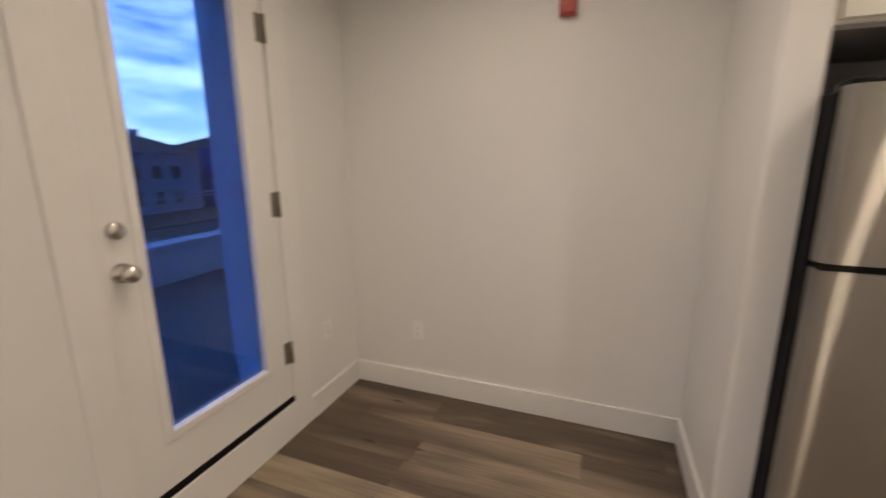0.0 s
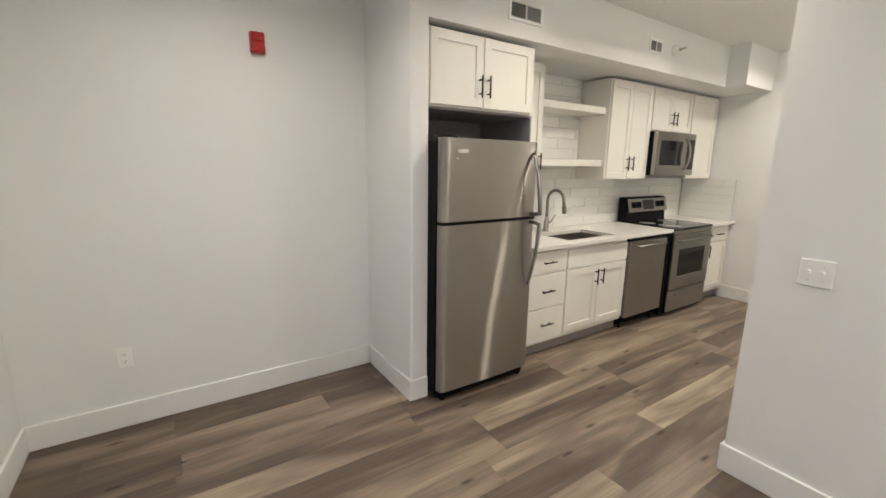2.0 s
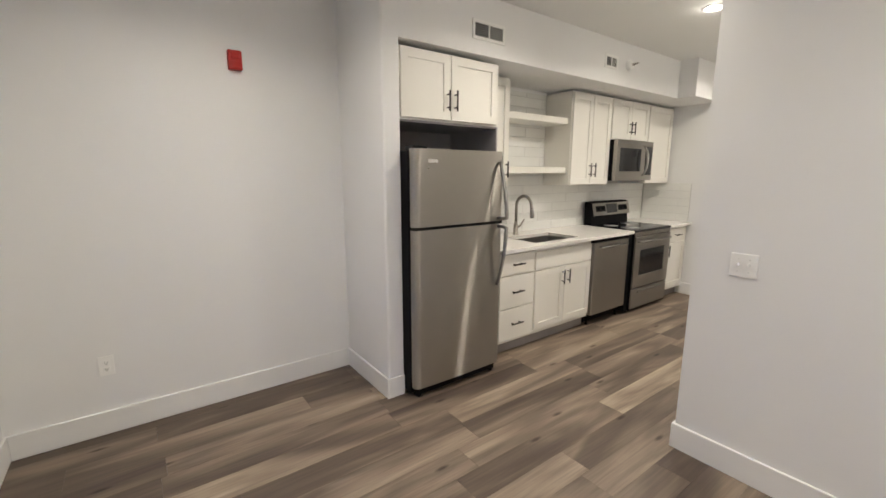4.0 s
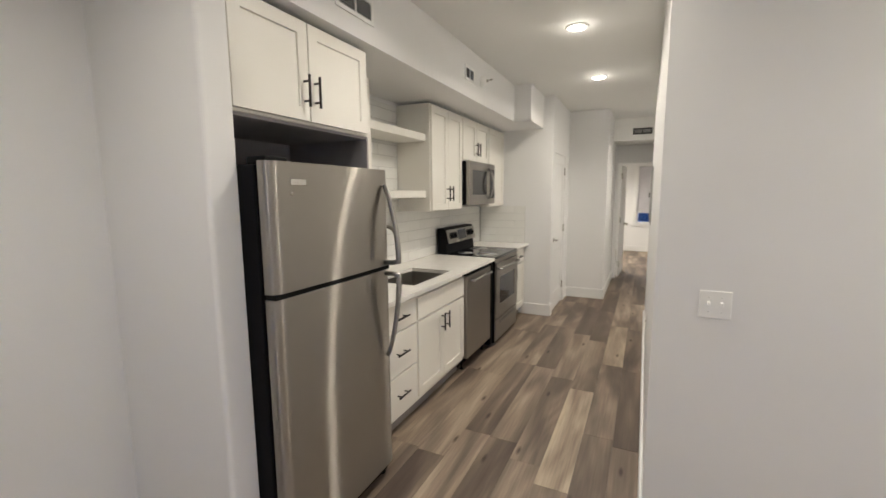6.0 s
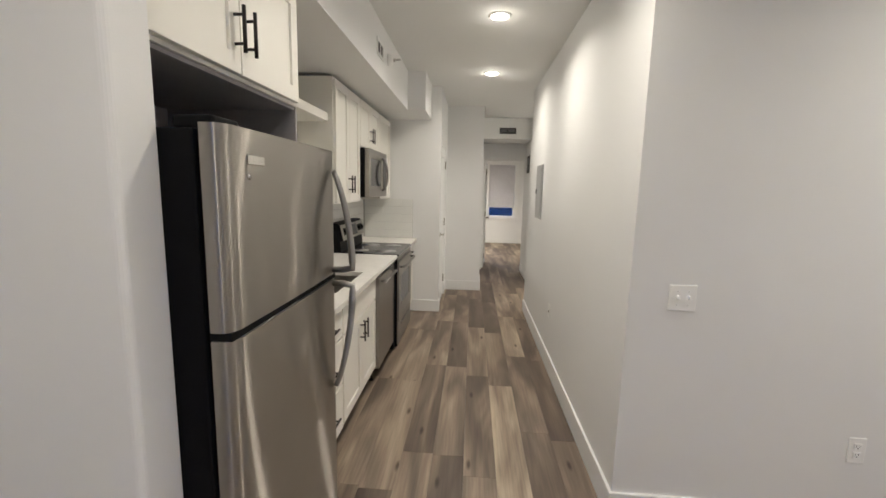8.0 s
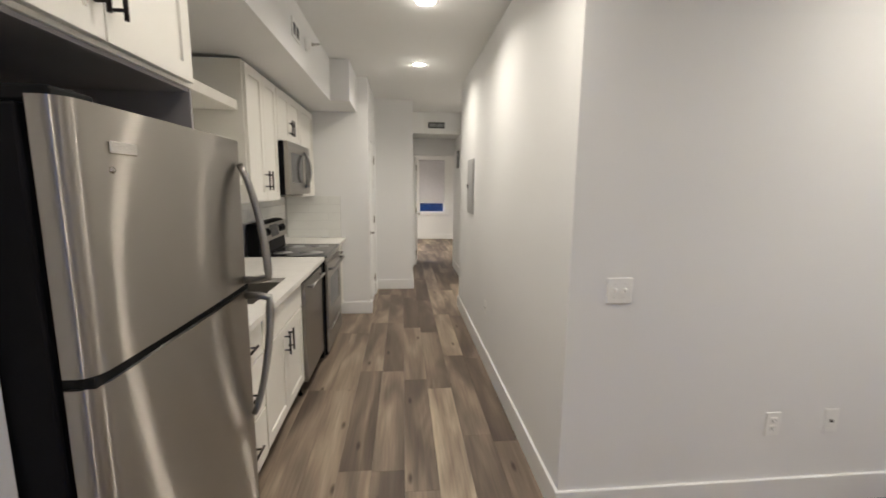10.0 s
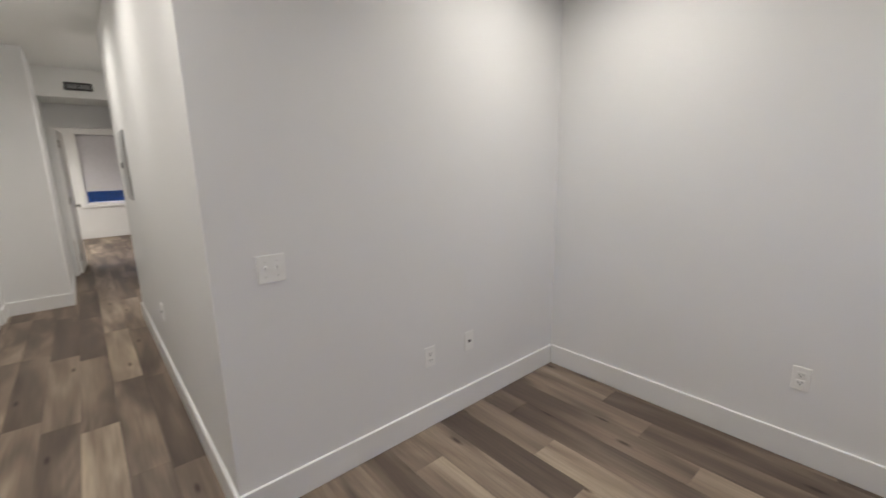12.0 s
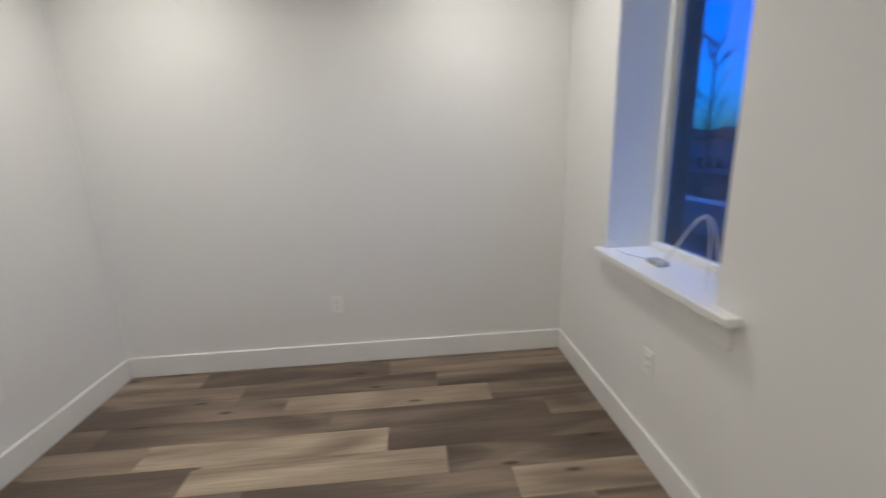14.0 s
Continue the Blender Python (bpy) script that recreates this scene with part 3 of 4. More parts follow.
# hall doors
def panel_door(name, at, width, height, label, turn, hinge_side, knob="lever"):
    """Two-panel door lying in its own x-z plane, face to -y, then turned about its hinge."""
    d = thing(name, (0, 0, 0), label, "door", kind="structure")
    bm = bmesh.new()
    w, st = width, 0.11
    rails = ((0.012, 0.24), (0.86, 1.02), (height - 0.12, height))
    box(bm, 0, st, 0, 0.035, 0.012, height, 0.002)
    box(bm, w - st, w, 0, 0.035, 0.012, height, 0.002)
    for z0, z1 in rails:
        box(bm, st, w - st, 0, 0.035, z0, z1, 0.002)
    for z0, z1 in ((0.24, 0.86), (1.02, height - 0.12)):
        box(bm, st - 0.001, w - st + 0.001, 0.009, 0.026, z0 - 0.001, z1 + 0.001)
        box(bm, st + 0.035, w - st - 0.035, 0.004, 0.031, z0 + 0.035, z1 - 0.035, 0.004)
    leaf = part("leaf", bm, M_TRIM, d, "white two-panel door leaf")
    xl = 0.065 if hinge_side == "right" else w - 0.065
    s = 1 if hinge_side == "right" else -1
    bm = bmesh.new()
    lathe(bm, (xl, 0, 0.945), (0, -1, 0), [(0, 0.03), (0.006, 0.03), (0.009, 0.011), (0.045, 0.010), (0.05, 0.0)], 16)
    if knob == "lever":
        tube(bm, [(xl, -0.042, 0.945), (xl + s * 0.06, -0.045, 0.943), (xl + s * 0.115, -0.041, 0.940)], [0.009, 0.008, 0.006], 8)
    else:
        lathe(bm, (xl, -0.03, 0.945), (0, -1, 0), [(0, 0.010), (0.008, 0.024), (0.022, 0.028), (0.034, 0.02), (0.038, 0.0)], 16)
    part("door_handle", bm, M_CHROME, leaf, "satin nickel handle")
    for z in (0.25, 1.06, 1.84):
        hinge(leaf, w if hinge_side == "right" else 0.0, 0, z, "y")
    d.matrix_basis = pose(*at, 0, 0, turn)
    return d


panel_door("door_2", (5.255, YE + 0.008, 0), 0.730, 2.04, "white two-panel closet door, closed, with lever handle", 0, "right")
bm = bmesh.new()
for b in ((5.235, 5.252, 0, 2.06), (5.988, 6.005, 0, 2.06), (5.252, 5.988, 2.045, 2.06)):
    box(bm, b[0], b[1], YE + 0.001, YE + 0.10, b[2], b[3])
solid("door_frame", bm, M_TRIM, "white painted jamb round the closet door", "door frame")
panel_door("door_3", (XD + 0.11, 0.905, 0), 0.72, 2.035, "white panelled bedroom door standing open", -4, "left", "knob")


# ---- lamps ----
def downlight(x, y, z):
    d = thing("downlight", (x, y, z), "round white recessed ceiling downlight, switched on; five are added, unseen", "ceiling light", "ceiling downlights")
    bm = bmesh.new()
    lathe(bm, (x, y, z), (0, 0, -1), [(0, 0.080), (0.003, 0.080), (0.007, 0.072), (0.005, 0.056), (0.003, 0.056)], 32)
    part("trim_ring", bm, M_PLASTIC, d, "white trim ring", True)
    bm = bmesh.new()
    lathe(bm, (x, y, z - 0.0065), (0, 0, -1), [(0, 0.058), (0.002, 0.056), (0.004, 0.03), (0.005, 0.0)], 32)
    part("lens", bm, M_GLOW, d, "glowing diffuser lens", True)
    # lamps past x = 6 are added fill, run brighter than the rest
    lamp_at(x, y, z - 0.014, 1.0 if x < 6 else 1.8)


for x, y in DOWNLIGHTS_AND_FILL:
    downlight(x, y, CEIL if x < 7 else 2.36)


# ---- refrigerator ----
def refrigerator():
    X0, X1, YD = 0.988, 1.752, 1.675
    f = thing("refrigerator", ((X0 + X1) / 2, 2.1, 0), "stainless top-freezer refrigerator with black sides in an alcove", "refrigerator")
    part("cabinet", bx(X0 - 0.006, X1 - 0.004, 1.762, 2.40, 0.03, 1.650, 0.006, 2), M_BLACK, f, "black textured steel cabinet")

    def door(z0, z1):
        bm = bmesh.new()
        n, r = 8, 0.045
        # bowed face between two rounded edges
        pts = [(X0, 1.752)] + [(X0 + r * (1 - math.cos(math.pi / 2 * k / n)), YD + 0.022 + 0.033 * (1 - math.sin(math.pi / 2 * k / n))) for k in range(n + 1)]
        mid = 14
        for k in range(1, mid):
            u = k / mid
            pts.append((X0 + r + (X1 - X0 - 2 * r) * u, YD + 0.022 - 0.005 * math.sin(math.pi * u)))
        pts += [(X1 - r * (1 - math.cos(math.pi / 2 * k / n)), YD + 0.022 + 0.033 * (1 - math.sin(math.pi / 2 * k / n))) for k in range(n, -1, -1)] + [(X1, 1.752)]
        lo = [bm.verts.new((x, y, z0)) for x, y in pts]
        hi = [bm.verts.new((x, y, z1)) for x, y in pts]
        for i in range(len(pts) - 1):
            fc = bm.faces.new((lo[i], lo[i + 1], hi[i + 1], hi[i]))
            fc.smooth = True
        lo2 = [bm.verts.new(v.co) for v in lo]
        hi2 = [bm.verts.new(v.co) for v in hi]
        bm.faces.new((lo2[-1], lo2[0], hi2[0], hi2[-1]))
        bm.faces.new(list(reversed(lo2)))
        bm.faces.new(hi2)
        bmesh.ops.recalc_face_normals(bm, faces=bm.faces)
        return bm

    low = part("fridge_door", door(0.075, 1.152), M_STEEL, f, "brushed stainless door")
    top = part("freezer_door", door(1.174, 1.662), M_STEEL, f, "brushed stainless freezer door")
    part("gasket", bx(X0 + 0.012, X1 - 0.012, 1.747, 1.763, 0.08, 1.655), M_SLOT, f, "black door gasket")
    part("door_cap", bx(X0 + 0.006, X1 - 0.006, 1.702, 1.753, 1.1525, 1.1735), M_SLOT, f, "black strip between the doors")
    xh = 1.690

    def pull(zs, zt):
        """A bar that leaves the door at zt, bows out towards the seam and turns back to the door at zs."""
        rows, rads = [(xh + 0.016, YD + 0.022, zs), (xh + 0.018, YD - 0.02, zs)], [0.013, 0.013]
        for k in range(15):
            u = k / 14
            bow = 0.070 * math.cos(math.pi / 2 * u) ** 0.75
            rows.append((xh + 0.018 - 0.014 * u, YD + 0.012 - bow, zs + (zt - zs) * (0.02 + 0.98 * u)))
            rads.append(0.0145 - 0.004 * u)
        return tube(bmesh.new(), rows, rads, 14)

    part("door_handle", pull(1.135, 0.70), M_STEELV, low, "curved steel pull")
    part("door_handle", pull(1.192, 1.585), M_STEELV, top, "curved steel pull")
    part("badge", bx(1.085, 1.165, YD + 0.0165, YD + 0.026, 1.575, 1.600, 0.002), M_CHROME, top, "small raised nameplate")
    bm = bmesh.new()
    lathe(bm, (1.088, YD + 0.022, 1.545), (0, -1, 0), [(0, 0.007), (0.005, 0.007), (0.006, 0.0)], 12)
    part("lock_cap", bm, M_CHROME, top)
    part("hinge_cover", bx(X0 + 0.010, X0 + 0.115, 1.722, 1.82, 1.651, 1.680, 0.006, 2), M_BLACK, f, "black plastic hinge cover")
    part("kick_grille", bx(X0 + 0.02, X1 - 0.02, 1.737, 1.767, 0.008, 0.07, 0.004), M_BLACK, f, "black kick grille")
    for x in (X0 + 0.05, X1 - 0.05):
        bm = bmesh.new()
        lathe(bm, (x, 1.75, 0), (0, 0, 1), [(0, 0.018), (0.012, 0.018), (0.014, 0.008), (0.03, 0.008)], 12)
        part("foot", bm, M_BLACK, f, "black levelling foot")


refrigerator()


# ---- kitchen cabinets ----
def cabinet(name, x0, x1, y0, z0, z1, label, fronts, group, yback=YA - 0.004, body_top=0.0):
    """A box unit; fronts rows: (kind, x0, x1, z0, z1, handle axis, handle x, handle z)."""
    c = thing(name, ((x0 + x1) / 2, (y0 + yback) / 2, z0), label, "cabinet", group)
    part("body", bx(x0, x1, y0 + 0.021, yback, z0, body_top or z1, 0.0015), M_CAB, c, "painted cabinet box")
    if body_top:
        part("face_rail", bx(x0, x1, y0 + 0.021, y0 + 0.04, body_top, z1, 0.0015), M_CAB, c)
    for kind, a, b, c0, c1, axis, hx, hz in fronts:
        if kind == "slab":
            bm = bx(a, b, y0, y0 + 0.02, c0, c1, 0.002)
        else:
            bm = shaker_bm(a, b, c0, c1, y0)
        p = part("drawer" if kind == "slab" else "door", bm, M_CAB, c)
        if axis:
            bar_handle(p, hx, hz, y0, axis)
    return c


YU, YB = 2.135, 1.850
UPPER, BASE = "kitchen wall cabinets", "kitchen base cabinets"
cabinet("wall_cabinet", 0.979, 1.862, 1.876, 1.853, 2.294, "warm white two-door shaker cabinet above the fridge",
        [("door", 1.008, 1.403, 1.866, 2.286, "z", 1.373, 1.991), ("door", 1.409, 1.838, 1.866, 2.286, "z", 1.438, 1.994)], UPPER)
cabinet("wall_cabinet", 1.866, 2.235, YU, 1.392, 2.294, "narrow warm white shaker wall cabinet beside the shelves",
        [("door", 1.872, 2.229, 1.40, 2.275, "z", 2.196, 1.542)], UPPER)
cabinet("wall_cabinet", 3.092, 3.748, YU, 1.392, 2.294, "warm white two-door shaker wall cabinet by the microwave",
        [("door", 3.100, 3.416, 1.40, 2.275, "z", 3.390, 1.543), ("door", 3.422, 3.740, 1.40, 2.275, "z", 3.464, 1.543)], UPPER)
cabinet("wall_cabinet", 3.752, 4.508, YU, 1.868, 2.294, "short warm white shaker cabinet above the microwave",
        [("door", 3.760, 4.126, 1.878, 2.275, "z", 4.094, 2.00), ("door", 4.132, 4.500, 1.878, 2.275, "z", 4.164, 2.00)], UPPER)
cabinet("wall_cabinet", 4.512, 5.104, YU, 1.392, 2.294, "warm white shaker wall cabinet against the end wall",
        [("door", 4.520, 5.07, 1.40, 2.275, "z", 4.555, 1.54)], UPPER)


def base_cabinet(x0, x1, label, fronts, body_top=0.0):
    c = cabinet("base_cabinet", x0, x1, YB, 0.105, 0.884, label, fronts, BASE, body_top=body_top)
    c.location.z = 0
    for ch in c.children_recursive:
        if ch.parent == c:
            ch.location.z = 0.105
    # toe board is darker than the cabinets: its shade is in the colour
    part("toe_kick", bx(x0, x1, 1.925, 1.94, 0.0, 0.105), M_TOE_SHADE, c, "recessed toe board, shade put into its grey")
    return c


base_cabinet(1.880, 2.300, "warm white base cabinet with three slab drawers",
             [("slab", 1.888, 2.292, 0.690, 0.862, "x", 2.078, 0.779), ("slab", 1.888, 2.292, 0.412, 0.678, "x", 2.078, 0.547), ("slab", 1.888, 2.292, 0.135, 0.400, "x", 2.078, 0.273)])
base_cabinet(2.304, 3.122, "warm white shaker sink cabinet with two doors",
             [("slab", 2.314, 3.108, 0.690, 0.845, "", 0, 0), ("door", 2.314, 2.708, 0.145, 0.678, "z", 2.672, 0.585), ("door", 2.714, 3.108, 0.145, 0.678, "z", 2.750, 0.585)], 0.688)
base_cabinet(4.568, 5.104, "warm white base cabinet with a drawer over a door",
             [("slab", 4.578, 5.07, 0.700, 0.862, "x", 4.84, 0.782), ("door", 4.578, 5.07, 0.145, 0.690, "z", 4.63, 0.60)])

# counters with the sink cut-out
SX0, SX1, SY0, SY1 = 2.370, 2.985, 1.910, 2.282
CF, CT0, CT1 = 1.808, 0.885, 0.915
bm = bmesh.new()
box(bm, 1.868, SX0, CF, YA - 0.003, CT0, CT1)
box(bm, SX1, 3.788, CF, YA - 0.003, CT0, CT1)
box(bm, SX0, SX1, CF, SY0, CT0, CT1)
box(bm, SX0, SX1, SY1, YA - 0.003, CT0, CT1)
bmesh.ops.remove_doubles(bm, verts=bm.verts, dist=1e-5)
solid("countertop", bm, M_QUARTZ, "white quartz countertop with an undermount sink cut-out", "countertop", "thing")
solid("countertop", bx(4.566, XE - 0.003, CF, YA - 0.003, CT0, CT1, 0.002), M_QUARTZ, "short white quartz countertop beside the range", "countertop", "thing")

sk = thing("sink", ((SX0 + SX1) / 2, 2.1, 0.70), "stainless undermount single-bowl kitchen sink", "sink")
bm = bmesh.new()
for b in ((SX0 - 0.012, SX0 + 0.002, SY0, SY1, 0.70, 0.8845), (SX1 - 0.002, SX1 + 0.012, SY0, SY1, 0.70, 0.8845), (SX0 - 0.012, SX1 + 0.012, SY0 - 0.012, SY0 + 0.002, 0.70, 0.8845),
          (SX0 - 0.012, SX1 + 0.012, SY1 - 0.002, SY1 + 0.012, 0.70, 0.8845), (SX0 - 0.012, SX1 + 0.012, SY0 - 0.012, SY1 + 0.012, 0.692, 0.702)):
    box(bm, *b)
part("bowl", bm, M_SINK, sk, "brushed steel bowl")
bm = bmesh.new()
lathe(bm, (2.68, 2.12, 0.702), (0, 0, 1), [(0, 0.045), (0.003, 0.043), (0.004, 0.02), (0.001, 0.0)], 20)
part("drain", bm, M_CHROME, sk, "steel drain")

fc = thing("faucet", (2.60, 2.375, 0.915), "brushed nickel gooseneck kitchen faucet", "faucet")
bm = bmesh.new()
lathe(bm, (2.60, 2.375, 0.915), (0, 0, 1), [(0, 0.031), (0.006, 0.031), (0.012, 0.024), (0.10, 0.023), (0.105, 0.017), (0.13, 0.015)], 18)
part("base", bm, M_FAUCET, fc, "nickel faucet body")
arc = [(2.60, 2.375, 1.04), (2.60, 2.375, 1.20)] + [(2.60 + 0.012 * (1 - math.cos(math.pi * k / 12)), 2.375 - 0.085 * (1 - math.cos(math.pi * k / 12)), 1.20 + 0.095 * math.sin(math.pi * k / 12)) for k in range(1, 13)] + [(2.625, 2.200, 1.165)]
part("spout", tube(bmesh.new(), arc, 0.0140, 14), M_FAUCET, fc, "tall curved spout")
part("spray_head", lathe(bmesh.new(), (2.625, 2.200, 1.175), (0.02, -0.1, -1), [(0, 0.0125), (0.01, 0.019), (0.075, 0.021), (0.085, 0.016), (0.086, 0.0)], 14), M_FAUCET, fc, "pull-down spray head")
part("lever", tube(bmesh.new(), [(2.62, 2.375, 0.985), (2.655, 2.372, 0.995), (2.70, 2.36, 1.06)], [0.011, 0.009, 0.006], 10), M_FAUCET, fc, "single side lever")


# ---- dishwasher ----
def dishwasher():
    x0, x1, yf = 3.126, 3.724, 1.828
    d = thing("dishwasher", ((x0 + x1) / 2, 2.1, 0), "stainless built-in dishwasher with a bar handle", "dishwasher")
    part("tub", bx(x0 + 0.004, x1 - 0.004, yf + 0.045, YA - 0.02, 0.10, 0.872), M_BLACK, d, "black tub")
    dr = part("door", bx(x0, x1, yf, yf + 0.043, 0.115, 0.845, 0.006, 2), M_STEEL, d, "brushed steel door")
    part("control_strip", bx(x0, x1, yf + 0.004, yf + 0.044, 0.847, 0.868, 0.003), M_BLACK, d, "black top control strip")
    bm = bmesh.new()
    tube(bm, [(x0 + 0.07, yf - 0.036, 0.800), (x1 - 0.07, yf - 0.036, 0.800)], 0.011, 12)
    for x in (x0 + 0.085, x1 - 0.085):
        tube(bm, [(x, yf, 0.800), (x, yf - 0.036, 0.800)], 0.009, 10)
    part("handle", bm, M_STEELV, dr, "steel bar handle")
    part("toe_panel", bx(x0 + 0.004, x1 - 0.004, 1.92, 1.935, 0.02, 0.10), M_BLACK, d, "black toe panel")
    for x in (x0 + 0.04, x1 - 0.04):
        part("foot", lathe(bmesh.new(), (x, 1.90, 0), (0, 0, 1), [(0, 0.016), (0.01, 0.016), (0.012, 0.007), (0.11, 0.007)], 10), M_BLACK, d)


dishwasher()


# ---- range ----
def cooking_range():
    x0, x1, yf = 3.800, 4.556, 1.835
    r = thing("range", ((x0 + x1) / 2, 2.12, 0), "stainless electric range with black glass cooktop", "range")
    part("body", bx(x0, x1, yf - 0.024, YA - 0.03, 0.035, 0.895, 0.003), M_BLACK, r, "black enamel oven body")
    part("side_panel", bx(x0 - 0.070, x0 - 0.001, yf - 0.004, YA - 0.05, 0.035, 0.882, 0.003), M_BLACK, r, "black side panel")
    ct = part("cooktop", bx(x0 - 0.006, x1 + 0.006, yf - 0.035, 2.34, 0.896, 0.920, 0.006, 2), M_BLACKGLASS, r, "black ceramic glass cooktop")
    for (cx, cy, cr) in ((3.98, 1.96, 0.105), (4.37, 1.96, 0.085), (3.98, 2.2, 0.08), (4.37, 2.2, 0.10)):
        bm = bmesh.new()
        lathe(bm, (cx, cy, 0.9202), (0, 0, 1), [(0, cr), (0.0004, cr), (0.0005, cr - 0.003), (0.0001, cr - 0.004)], 40)
        part("burner_ring", bm, M_GREY, ct, "thin grey ring mark")
    # back guard with tilted control face
    bm = bmesh.new()
    prof = [(2.335, 0.915), (2.345, 1.02), (2.315, 1.03), (2.345, 1.165), (2.375, 1.185), (2.44, 1.185), (2.44, 0.915)]
    a = [bm.verts.new((x0, y, z)) for y, z in prof]
    b = [bm.verts.new((x1, y, z)) for y, z in prof]
    for i in range(len(prof)):
        j = (i + 1) % len(prof)
        bm.faces.new((a[i], b[i], b[j], a[j]))
    bm.faces.new(a)
    bm.faces.new(list(reversed(b)))
    bmesh.ops.recalc_face_normals(bm, faces=bm.faces)
    bg = part("back_guard", bm, M_BLACK, r, "black back guard")
    n = Vector((0, -0.135, 0.03)).normalized()

    def face(u0, u1, v0, v1, lift):
        bm = bmesh.new()
        pts = []
        for u, v in ((u0, v0), (u1, v0), (u1, v1), (u0, v1)):
            pts.append(Vector((u, 2.315 + (2.345 - 2.315) * v, 1.03 + 0.135 * v)))
        lo = [bm.verts.new(p - n * 0.001) for p in pts]
        hi = [bm.verts.new(p + n * lift) for p in pts]
        bm.faces.new(hi)
        for i in range(4):
            bm.faces.new((lo[i], lo[(i + 1) % 4], hi[(i + 1) % 4], hi[i]))
        bmesh.ops.recalc_face_normals(bm, faces=bm.faces)
        return bm

    cp = part("control_panel", face(x0 + 0.004, x1 - 0.004, -0.02, 1.02, 0.004), M_STEEL, bg, "brushed steel control fascia")
    part("display", face(x0 + 0.27, x1 - 0.27, 0.14, 0.9, 0.0055), M_BLACKGLASS, bg, "dark clock display")
    for k in (0, 1):
        u = x0 + 0.055 if k == 0 else x1 - 0.245
        part("knob_plate", face(u, u + 0.19, 0.3, 0.78, 0.0055), M_BLACK, bg, "black oval knob plate")
    for u in (x0 + 0.10, x0 + 0.19, x1 - 0.19, x1 - 0.10):
        c = Vector((u, 2.331, 1.103))
        part("knob", lathe(bmesh.new(), c, n, [(0.004, 0.022), (0.022, 0.019), (0.028, 0.012), (0.029, 0.0)], 16), M_BLACK, bg, "black control knob")
    trim = part("front_trim", bx(x0 + 0.002, x1 - 0.002, yf - 0.032, yf, 0.852, 0.893, 0.004), M_STEEL, r, "steel trim below the cooktop")
    bm = bmesh.new()
    wx0, wx1, wz0, wz1 = x0 + 0.115, x1 - 0.115, 0.42, 0.70
    ring(bm, "y", yf - 0.042, 0.042, (x0 + 0.003, x1 - 0.003, 0.285, 0.846), (wx0, wx1, wz0, wz1), 0.004)
    od = part("oven_door", bm, M_STEEL, r, "brushed steel oven door")
    part("oven_window", bx(wx0 - 0.001, wx1 + 0.001, yf - 0.037, yf - 0.004, wz0 - 0.001, wz1 + 0.001), M_BLACKGLASS, od, "dark glass oven window")
    bm = bmesh.new()
    rows = [(x0 + 0.05, yf - 0.042, 0.795), (x0 + 0.06, yf - 0.075, 0.797), (x0 + 0.10, yf - 0.088, 0.798), (x1 - 0.10, yf - 0.088, 0.798), (x1 - 0.06, yf - 0.075, 0.797), (x1 - 0.05, yf - 0.042, 0.795)]
    part("door_handle", tube(bm, rows, 0.012, 12), M_STEELV, od, "steel bar handle")
    dw = part("drawer", bx(x0 + 0.003, x1 - 0.003, yf - 0.038, yf, 0.055, 0.272, 0.006, 2), M_STEEL, r, "steel storage drawer")
    part("drawer_pull", bx(x0 + 0.12, x1 - 0.12, yf - 0.052, yf - 0.036, 0.222, 0.246, 0.006, 2), M_STEELV, dw, "long moulded drawer pull")
    for x in (x0 + 0.05, x1 - 0.05):
        for y in (yf + 0.05, 2.38):
            part("foot", lathe(bmesh.new(), (x, y, 0), (0, 0, 1), [(0, 0.018), (0.01, 0.018), (0.012, 0.01), (0.036, 0.01)], 10), M_BLACK, r)


cooking_range()


# ---- microwave ----
def microwave():
    x0, x1, yf, z0, z1 = 3.756, 4.504, 2.060, 1.432, 1.864
    m = thing("microwave", ((x0 + x1) / 2, 2.26, z0), "stainless over-the-range microwave under a short cabinet", "microwave")
    part("case", bx(x0, x1, yf + 0.04, YA - 0.005, z0, z1, 0.003), M_BLACK, m, "dark metal case")
    bm = bmesh.new()
    wx0, wx1, wz0, wz1 = x0 + 0.075, x0 + 0.50, z0 + 0.10, z1 - 0.085
    ring(bm, "y", yf, 0.039, (x0, x1, z0, z1), (wx0, wx1, wz0, wz1), 0.004)
    d = part("door", bm, M_STEEL, m, "brushed steel front")
    part("window", bx(wx0 - 0.001, wx1 + 0.001, yf + 0.004, yf + 0.034, wz0 - 0.001, wz1 + 0.001), M_BLACKGLASS, d, "dark glass window")
    part("control_panel", bx(x0 + 0.585, x1 - 0.02, yf - 0.003, yf + 0.002, z0 + 0.06, z1 - 0.06, 0.001), M_BLACKGLASS, d, "black touch panel")
    rows = [(x0 + 0.545, yf - 0.055 * math.sin(math.pi * k / 12) ** 0.6, z0 + 0.055 + (z1 - z0 - 0.11) * k / 12) for k in range(13)]
    part("handle", tube(bmesh.new(), rows, 0.012, 12), M_STEELV, d, "bowed steel handle")
    part("grille", bx(x0 + 0.01, x1 - 0.01, yf - 0.002, yf + 0.003, z1 - 0.035, z1 - 0.012, 0.001), M_STEELV, d, "vent grille strip")
    part("underside", bx(x0 + 0.05, x1 - 0.05, yf + 0.08, YA - 0.06, z0 - 0.006, z0 + 0.001), M_GREY, m, "grey filter panel")


microwave()

